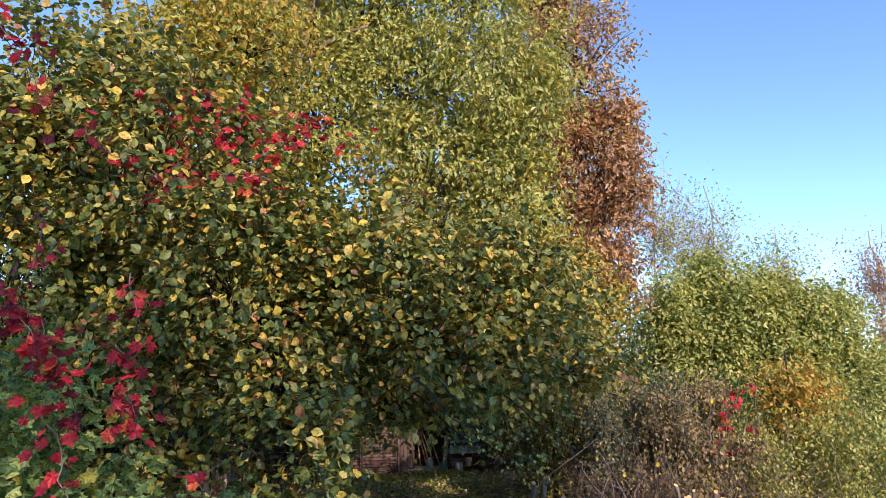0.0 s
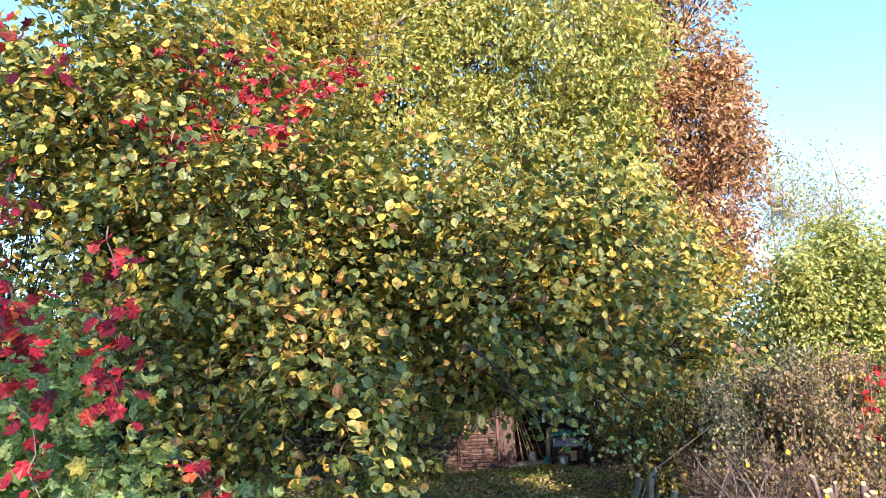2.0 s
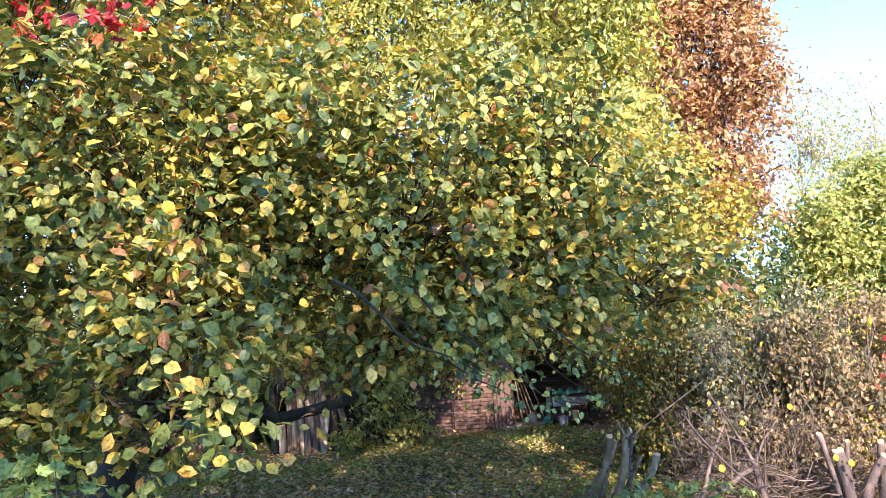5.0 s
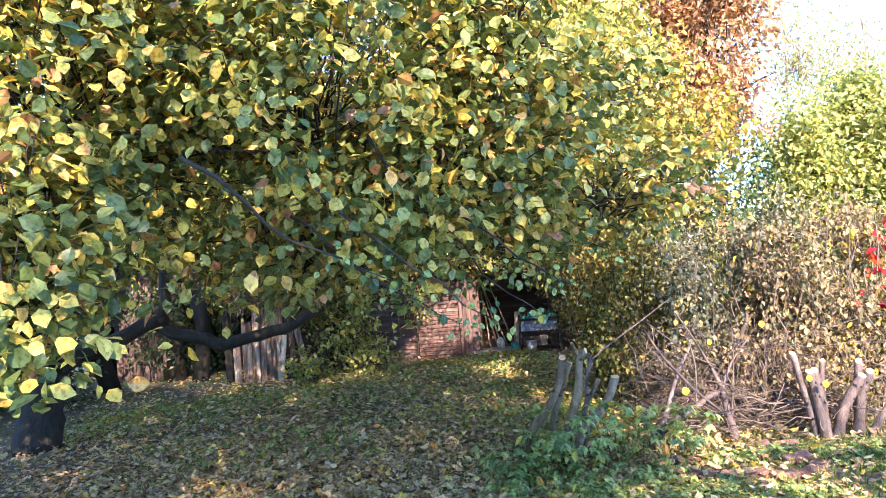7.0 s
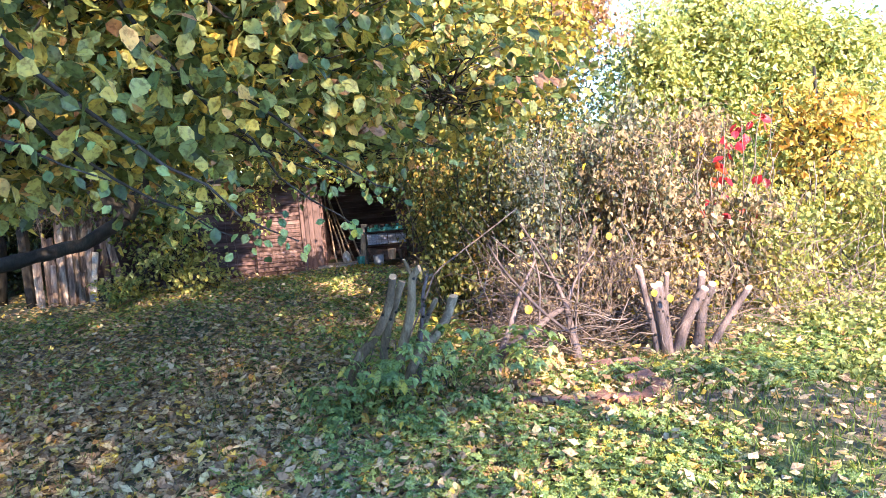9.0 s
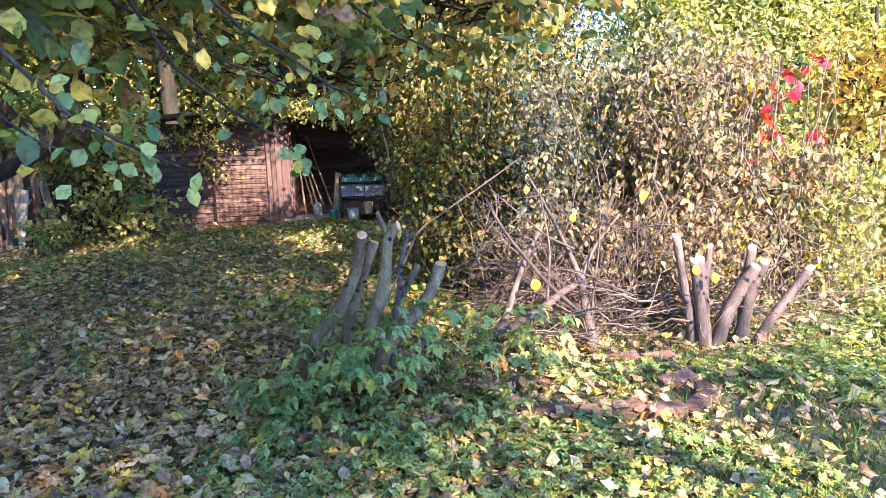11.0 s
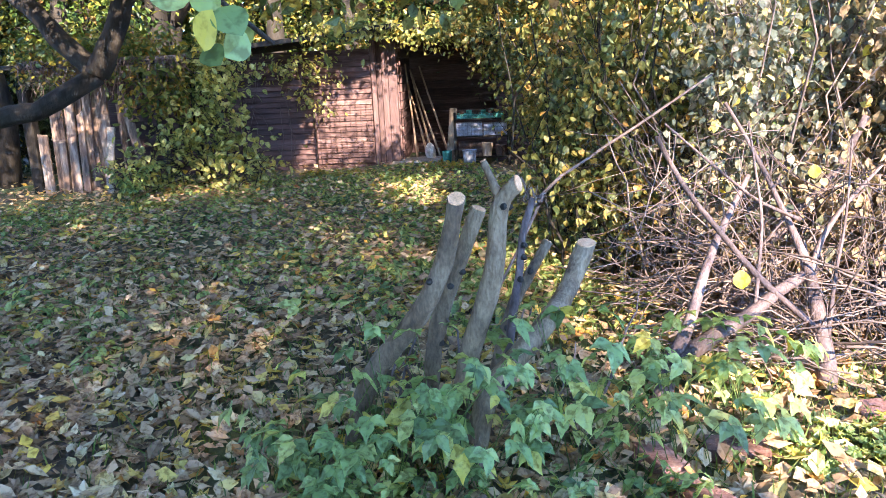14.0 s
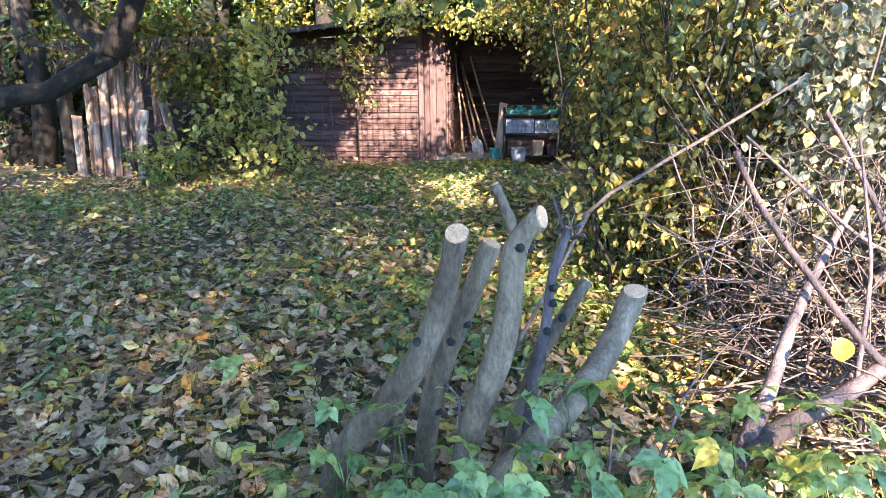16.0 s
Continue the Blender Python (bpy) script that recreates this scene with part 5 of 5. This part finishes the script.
def lean_to():
    rng = np.random.default_rng(411)
    t = thing("lean_to", (-3.6, 11.9, 0.0), "ramshackle lean-to of weathered boards overgrown with vines", "shelter")
    leaning_board(t, -4.52, -4.38, 11.66, 0.82, 0.05, OLDBOARD)
    x = -4.37
    while x < -3.52:
        w = rng.uniform(0.05, 0.17)
        z = float(np.interp(x, (-4.4, -4.05, -3.75, -3.5), (1.25, 1.6, 1.7, 1.3))) + rng.normal(0, 0.09)
        leaning_board(t, x, x + w, 11.7 + rng.normal(0, 0.022), z, 0.06 + rng.normal(0, 0.008), OLDBOARD, 0.06 * (x + 4.37) + rng.normal(0, 0.015))
        x += w + rng.uniform(-0.012, 0.012)
    for x0, y, z in ((-4.25, 11.64, 0.7), (-3.95, 11.63, 1.1), (-3.8, 11.62, 0.55)):
        leaning_board(t, x0, x0 + 0.1, y, z, 0.07, OLDBOARD, rng.normal(0.03, 0.03))
    leaning_board(t, -3.62, -3.52, 11.6, 0.85, 0.04, STONE, 0.16)
    leaning_board(t, -3.05, -2.93, 11.62, 1.4, 0.1, OLDBOARD, -0.22)
    leaning_board(t, -3.36, -3.26, 11.72, 1.2, 0.1, OLDBOARD, -0.05)
    part("post", box_bm(-4.72, 11.7, -0.05, -4.58, 11.86, 1.42, 0.015), DARKBARK, t)
    part("post", box_bm(-2.35, 11.8, -0.05, -2.25, 11.9, 1.7, 0.012), DARKBARK, t)
    part("roof", box_bm(-4.75, 11.5, 1.68, -2.1, 13.3, 1.74, 0.01), FELT, t)
    part("back", box_bm(-4.6, 13.1, -0.05, -2.2, 13.16, 1.68), BOARD, t)
    blobs = [(-3.5, 11.7, 1.85, 1.3, 0.5, 0.22, 1900), (-2.6, 11.6, 1.45, 0.6, 0.35, 0.45, 1300)]
    v = thing("vine", (-2.4, 11.5, 0.0), "tangled vine hanging over the lean-to roof", "vine")
    A = [(rng.uniform(-4.4, -2.2), 11.45 + rng.normal(0, 0.06), 1.78) for k in range(260)]
    B = [(a[0] + rng.normal(0, 0.22), a[1] - 0.05, a[2] - rng.uniform(0.05, 0.6)) for a in A]
    tagged(child("stem_growth", twig_mesh("stem_growth", A, B, 0.006, TWIG, rng, 0.12, 6, 4), v), kind="stuff")
    foliage(v, "foliage", blobs, SHRUB, SIMPLE, 0.1, 412, 8, 0.14, 0.2)
    s = thing("bramble_shrub", (-2.2, 11.2, 0.0), "yellow-green bramble thicket beside the lean-to", "shrub")
    blobs = [(-2.5, 11.4, 0.5, 0.6, 0.4, 0.55, 480), (-1.95, 11.5, 0.95, 0.36, 0.35, 0.75, 600), (-1.8, 11.7, 1.7, 0.42, 0.35, 0.35, 420), (-3.0, 11.1, 0.25, 0.45, 0.35, 0.3, 130), (-1.55, 11.4, 0.3, 0.4, 0.35, 0.35, 300)]
    foliage(s, "foliage", blobs, LIME, OVATE, 0.10, 413, 7, 0.13, 0.25, floor_z=0.0)
    bough_twigs(s, blobs, rng, 40, 0.006, DARKBARK)
    c = thing("climbing_plant", (-1.6, 13.25, 0.0), "climbing plant trailing over the shed boards", "climber")
    blobs = [(-1.3, 13.25, 1.55, 0.8, 0.1, 0.25, 380), (-1.0, 13.25, 1.05, 0.3, 0.1, 0.4, 130), (-2.5, 13.2, 1.2, 0.5, 0.15, 0.7, 500), (-0.4, 12.95, 2.1, 0.9, 0.25, 0.16, 600), (0.9, 12.9, 2.0, 0.7, 0.2, 0.2, 500)]
    foliage(c, "foliage", blobs, LIME, SIMPLE, 0.085, 415, 7, 0.1, 0.1)
    A = [(rng.uniform(-2.6, -0.8), 13.3, 0.0) for k in range(8)]
    B = [(a[0] + rng.normal(0, 0.3), 13.3, rng.uniform(1.2, 1.9)) for a in A]
    for a, b in zip(A, B):
        child("stem", twig_mesh("stem", [a], [b], 0.006, TWIG, rng, 0.08, 7, 5), c)
    h = thing("climbing_plant", (2.2, 12.7, 0.0), "olive climber hanging over the end of the shed", "climber")
    blobs = [(1.35, 12.75, 2.0, 0.5, 0.3, 0.2, 500), (1.9, 12.7, 1.65, 0.4, 0.3, 0.4, 800), (2.45, 12.6, 1.15, 0.45, 0.3, 0.9, 1500), (3.0, 12.6, 1.0, 0.5, 0.3, 1.0, 1500)]
    foliage(h, "foliage", blobs, OLIVE, OVATE, 0.075, 417, 8, 0.11, 0.15, floor_z=0.02)
    for k in range(14):
        a = (2.6 + rng.normal(0, 0.3), 12.75, 0.0)
        child("stem", twig_mesh("stem", [a], [(a[0] - rng.uniform(0, 0.9), 12.72, rng.uniform(1.2, 2.1))], 0.006, DARKBARK, rng, 0.1, 7, 5), h)
    w = thing("wooden_screen", (-7.1, 13.2, 0.0), "tall weathered plank screen under the trees", "screen")
    for k in range(10):
        leaning_board(w, -7.85 + k * 0.155, -7.71 + k * 0.155, 13.2, 2.3 + rng.normal(0, 0.12), 0.02, POSTWOOD)
    f = thing("fern", (-2.9, 10.9, 0.0), "green fern growing before the lean-to", "fern")
    for k in range(12):
        a = k / 12 * 2 * math.pi
        d = np.array((math.cos(a), math.sin(a), 0))
        p = np.array([np.array((-2.9, 10.9, 0.02)) + d * u * 0.5 + np.array((0, 0, 0.42 * math.sin(u * 2.2))) for u in np.linspace(0, 1, 14)])
        q = np.repeat(p[2:], 2, 0)
        s = np.cross(d, (0, 0, 1))
        dirs = unit(np.stack([(s if i % 2 else -s) + d * 0.4 + np.array((0, 0, -0.2)) for i in range(len(q))]))
        nor = unit(np.cross(dirs, np.cross(np.array((0, 0, 1.0)), dirs)))
        sz = np.repeat(0.14 * (1 - np.linspace(0, 0.85, 12)), 2)
        tagged(child("frond", leaf_mesh("frond", q, (dirs, np.cross(nor, dirs), nor), sz, LANCE, HERB), f), kind="stuff")


shed()
shed_things()
lean_to()


# ---- ground cover: litter, grass, herbs ----
def flat_axes(n, rng, tilt):
    nor = unit(np.array([0, 0, 1.0]) + rng.normal(0, tilt, (n, 3)))
    a = rng.uniform(0, 2 * np.pi, n)
    d = np.stack([np.cos(a), np.sin(a), np.zeros(n)], 1)
    d = unit(d - nor * np.sum(d * nor, 1, keepdims=True))
    return d, np.cross(nor, d), nor


def on_ground(x, y, lift):
    return np.stack([x, y, terrain(x, y) + lift], 1)


def patch_density(x, y, seed):
    return 0.5 + 0.5 * np.sin(1.7 * x + seed) * np.sin(1.3 * y + 2 * seed) + 0.35 * np.sin(4.1 * x - 2.3 * y + seed)


def litter():
    rng = np.random.default_rng(501)
    t = thing("leaf_litter", (0.5, 6.0, 0.0), "brown and yellow fallen leaves strewn over the ground", "fallen leaves", kind="stuff")
    def strewn(shape, size, x, y, lift=0.048):
        p = on_ground(x, y, rng.uniform(0.008, lift, len(x)))
        me = leaf_mesh("leaf_scatter", p, flat_axes(len(p), rng, 0.3), size * rng.uniform(0.5, 1.3, len(p)), shape, LITTER)
        tagged(child("leaf_scatter", me, t), kind="stuff")
    # thick under the quince, thinner towards the sunny side, fading out all round
    for shape, n, size in ((DRYLEAF, 18000, 0.082), (MAPLE, 8000, 0.085), (CRISP, 6000, 0.06)):
        x, y = rng.normal(-0.6, 3.0, n), rng.normal(4.4, 2.2, n)
        keep = (rng.random(n) < np.clip(0.9 + 0.25 * np.sin(0.9 * x + 1.0) * np.sin(0.8 * y) - 0.18 * np.clip(x - 2.2, 0, 4), 0.2, 1)) & (y < 8.0)
        strewn(shape, size, x[keep], y[keep])
    for n, cx, cy, sx, sy in ((20000, -1.2, 8.6, 3.4, 2.4), (6000, 1.0, -3.5, 5.0, 3.5), (6000, 6.0, 5.0, 3.0, 4.0)):
        x, y = rng.normal(cx, sx, n), rng.normal(cy, sy, n)
        keep = y < 13.3
        strewn(FLATLEAF, 0.085, x[keep], y[keep], 0.11)
    shapes = [leaf_mesh("fallen_leaf", np.zeros((1, 3)), tuple(np.eye(3)[i][None] for i in range(3)), np.array([1.0]), s, LITTER) for s in (DRYLEAF, MAPLE, CRISP, OVAL)]
    for k in range(300):
        x, y = rng.uniform(-1.2, 3.4), rng.uniform(3.2, 7.0)
        ob = new("fallen_leaf", shapes[k % 4])
        ob.parent = t
        s = rng.uniform(0.05, 0.105)
        ob.matrix_parent_inverse = world_of(t).inverted()
        ob.matrix_basis = pose(x, y, float(terrain(x, y)) + rng.uniform(0.03, 0.06), rng.normal(0, 18), rng.normal(0, 18), rng.uniform(0, 360)) @ Matrix.Diagonal((s, s, s, 1))


def herbs(name, label, areas, material, shape, size, seed, height, leaves=5, single=0):
    """Low plants: a rosette of stalked leaves each. areas: (x, y, rx, ry, plants)."""
    rng = np.random.default_rng(seed)
    t = thing(name, (areas[0][0], areas[0][1], 0.0), label, "ground plants", kind="stuff")
    P, D, A, B = [], [], [], []
    for x, y, rx, ry, n in areas:
        a, r = rng.uniform(0, 2 * np.pi, n), np.sqrt(rng.random(n))
        px, py = x + rx * r * np.cos(a), y + ry * r * np.sin(a)
        h = height * rng.uniform(0.45, 1.05, n) * (1.1 - 0.35 * r)
        for i in range(n):
            base = np.array((px[i], py[i], float(terrain(px[i], py[i])) - 0.01))
            for k in range(leaves):
                b = rng.uniform(0, 2 * np.pi)
                o = np.array((math.cos(b), math.sin(b), 0))
                tip = base + o * h[i] * rng.uniform(0.2, 0.6) + np.array((0, 0, h[i] * rng.uniform(0.55, 1.1)))
                P.append(tip), D.append(o)
                if k < 3 and height > 0.2:
                    A.append(base), B.append(tip)
    P, D = np.array(P), np.array(D)
    n = len(P)
    nor = unit(np.array([0, 0, 1.0]) + D * 0.45 + rng.normal(0, 0.28, (n, 3)))
    d = unit(D - nor * np.sum(D * nor, 1, keepdims=True))
    sd, sz = np.cross(nor, d), size * rng.uniform(0.6, 1.3, n)
    if single:
        one = leaf_mesh("leaf", np.zeros((1, 3)), tuple(np.eye(3)[i][None] for i in range(3)), np.array([1.0]), shape, material)
        for q, a, b, c, k in zip(P[:single], d, sd, nor, sz):
            ob = child("leaf", one, t)
            ob.matrix_basis = Matrix(((a[0], b[0], c[0], q[0]), (a[1], b[1], c[1], q[1]), (a[2], b[2], c[2], q[2]), (0, 0, 0, 1))) @ Matrix.Diagonal((k, k, k, 1))
    rest = slice(single, n)
    if n > single:
        tagged(child("leaf_mass", leaf_mesh("leaf_mass", P[rest], (d[rest], sd[rest], nor[rest]), sz[rest], shape, material), t), kind="stuff")
    if not A:
        return
    A, B = np.array(A), np.array(B)
    tagged(child("stalk_mass", tubes_mesh("stalk_mass", [tube([a, (a + b) / 2 + (0, 0, 0.01), b], [0.0025, 0.002, 0.0015], 3) for a, b in zip(A, B)], GRASS), t), kind="stuff")


def grass():
    rng = np.random.default_rng(521)
    t = thing("grass", (4.0, 4.0, 0.0), "thin green grass between fallen leaves", "grass", kind="stuff")
    n = 82000
    x, y = rng.normal(2.5, 4.0, n), rng.normal(4.5, 4.4, n)
    keep = rng.random(n) < np.clip(0.35 + 0.35 * np.sin(1.9 * x + 0.5) * np.sin(1.4 * y + 1) + 0.3 * np.clip(x - 1.4, 0, 3), 0.06, 1) * (y < 13.3)
    x, y = x[keep], y[keep]
    n = len(x)
    nor = unit(rng.normal(0, 1, (n, 3)) * np.array([1, 1, 0.1]))
    d = unit(np.array([0, 0, 1.0]) + rng.normal(0, 0.45, (n, 3)))
    d = unit(d - nor * np.sum(d * nor, 1, keepdims=True))
    tagged(child("blade_mass", leaf_mesh("blade_mass", on_ground(x, y, -0.005), (d, np.cross(nor, d), nor), rng.uniform(0.04, 0.14, n), BLADE, GRASS), t), kind="stuff")


litter()
herbs("ground_elder", "fresh green ground plants round the cut stems", [(1.15, 4.38, 0.32, 0.16, 11), (1.6, 4.36, 0.4, 0.16, 11), (2.1, 4.45, 0.35, 0.2, 10), (2.42, 4.7, 0.3, 0.2, 8)], HERB, TRIFOIL, 0.115, 531, 0.68, 8, 300)
herbs("ground_elder", "low green ground plants in front of the cut stems", [(1.6, 3.95, 0.9, 0.4, 55), (1.0, 4.4, 0.3, 0.3, 22)], HERB, TRIFOIL, 0.085, 532, 0.21, 6)
herbs("ground_ivy", "low carpet of green leaves over the bed", [(2.3, 3.1, 1.3, 0.8, 420), (4.4, 4.3, 0.8, 0.5, 240), (1.1, 3.4, 0.9, 0.6, 130), (5.2, 4.6, 0.7, 0.8, 160), (3.1, 4.5, 0.6, 0.16, 70), (2.6, 2.2, 1.3, 0.8, 200), (0.4, 2.6, 0.9, 0.7, 60)], HERB, MAPLE, 0.06, 533, 0.13)
herbs("creeping_herb", "patchy dark green herbs across the shaded lawn", [(0.9, 8.2, 1.6, 1.6, 420), (-2.8, 9.4, 2.6, 1.1, 480), (1.6, 6.6, 1.1, 0.9, 260), (0.6, 11.4, 1.8, 1.5, 420), (-1.6, 6.6, 2.2, 1.4, 260), (2.6, 8.0, 0.9, 0.6, 140), (-4.8, 8.4, 1.8, 1.4, 320), (-1.6, 11.3, 1.4, 1.2, 220)], HERB, SIMPLE, 0.075, 535, 0.14, 6)
herbs("yellow_herb", "yellow-leaved plants before the shed", [(-0.55, 12.3, 0.5, 0.22, 70), (1.1, 12.6, 0.45, 0.2, 50), (-5.2, 8.6, 0.6, 0.35, 60)], GOLD, SIMPLE, 0.085, 537, 0.14, 6)
herbs("sunlit_herb", "tall sunlit green plants behind the withered shrubs", [(6.6, 5.2, 1.0, 1.0, 320), (7.6, 7.4, 1.5, 1.2, 380), (5.8, 3.8, 0.9, 0.8, 200)], PALE, OVATE, 0.06, 539, 0.26, 6)
grass()
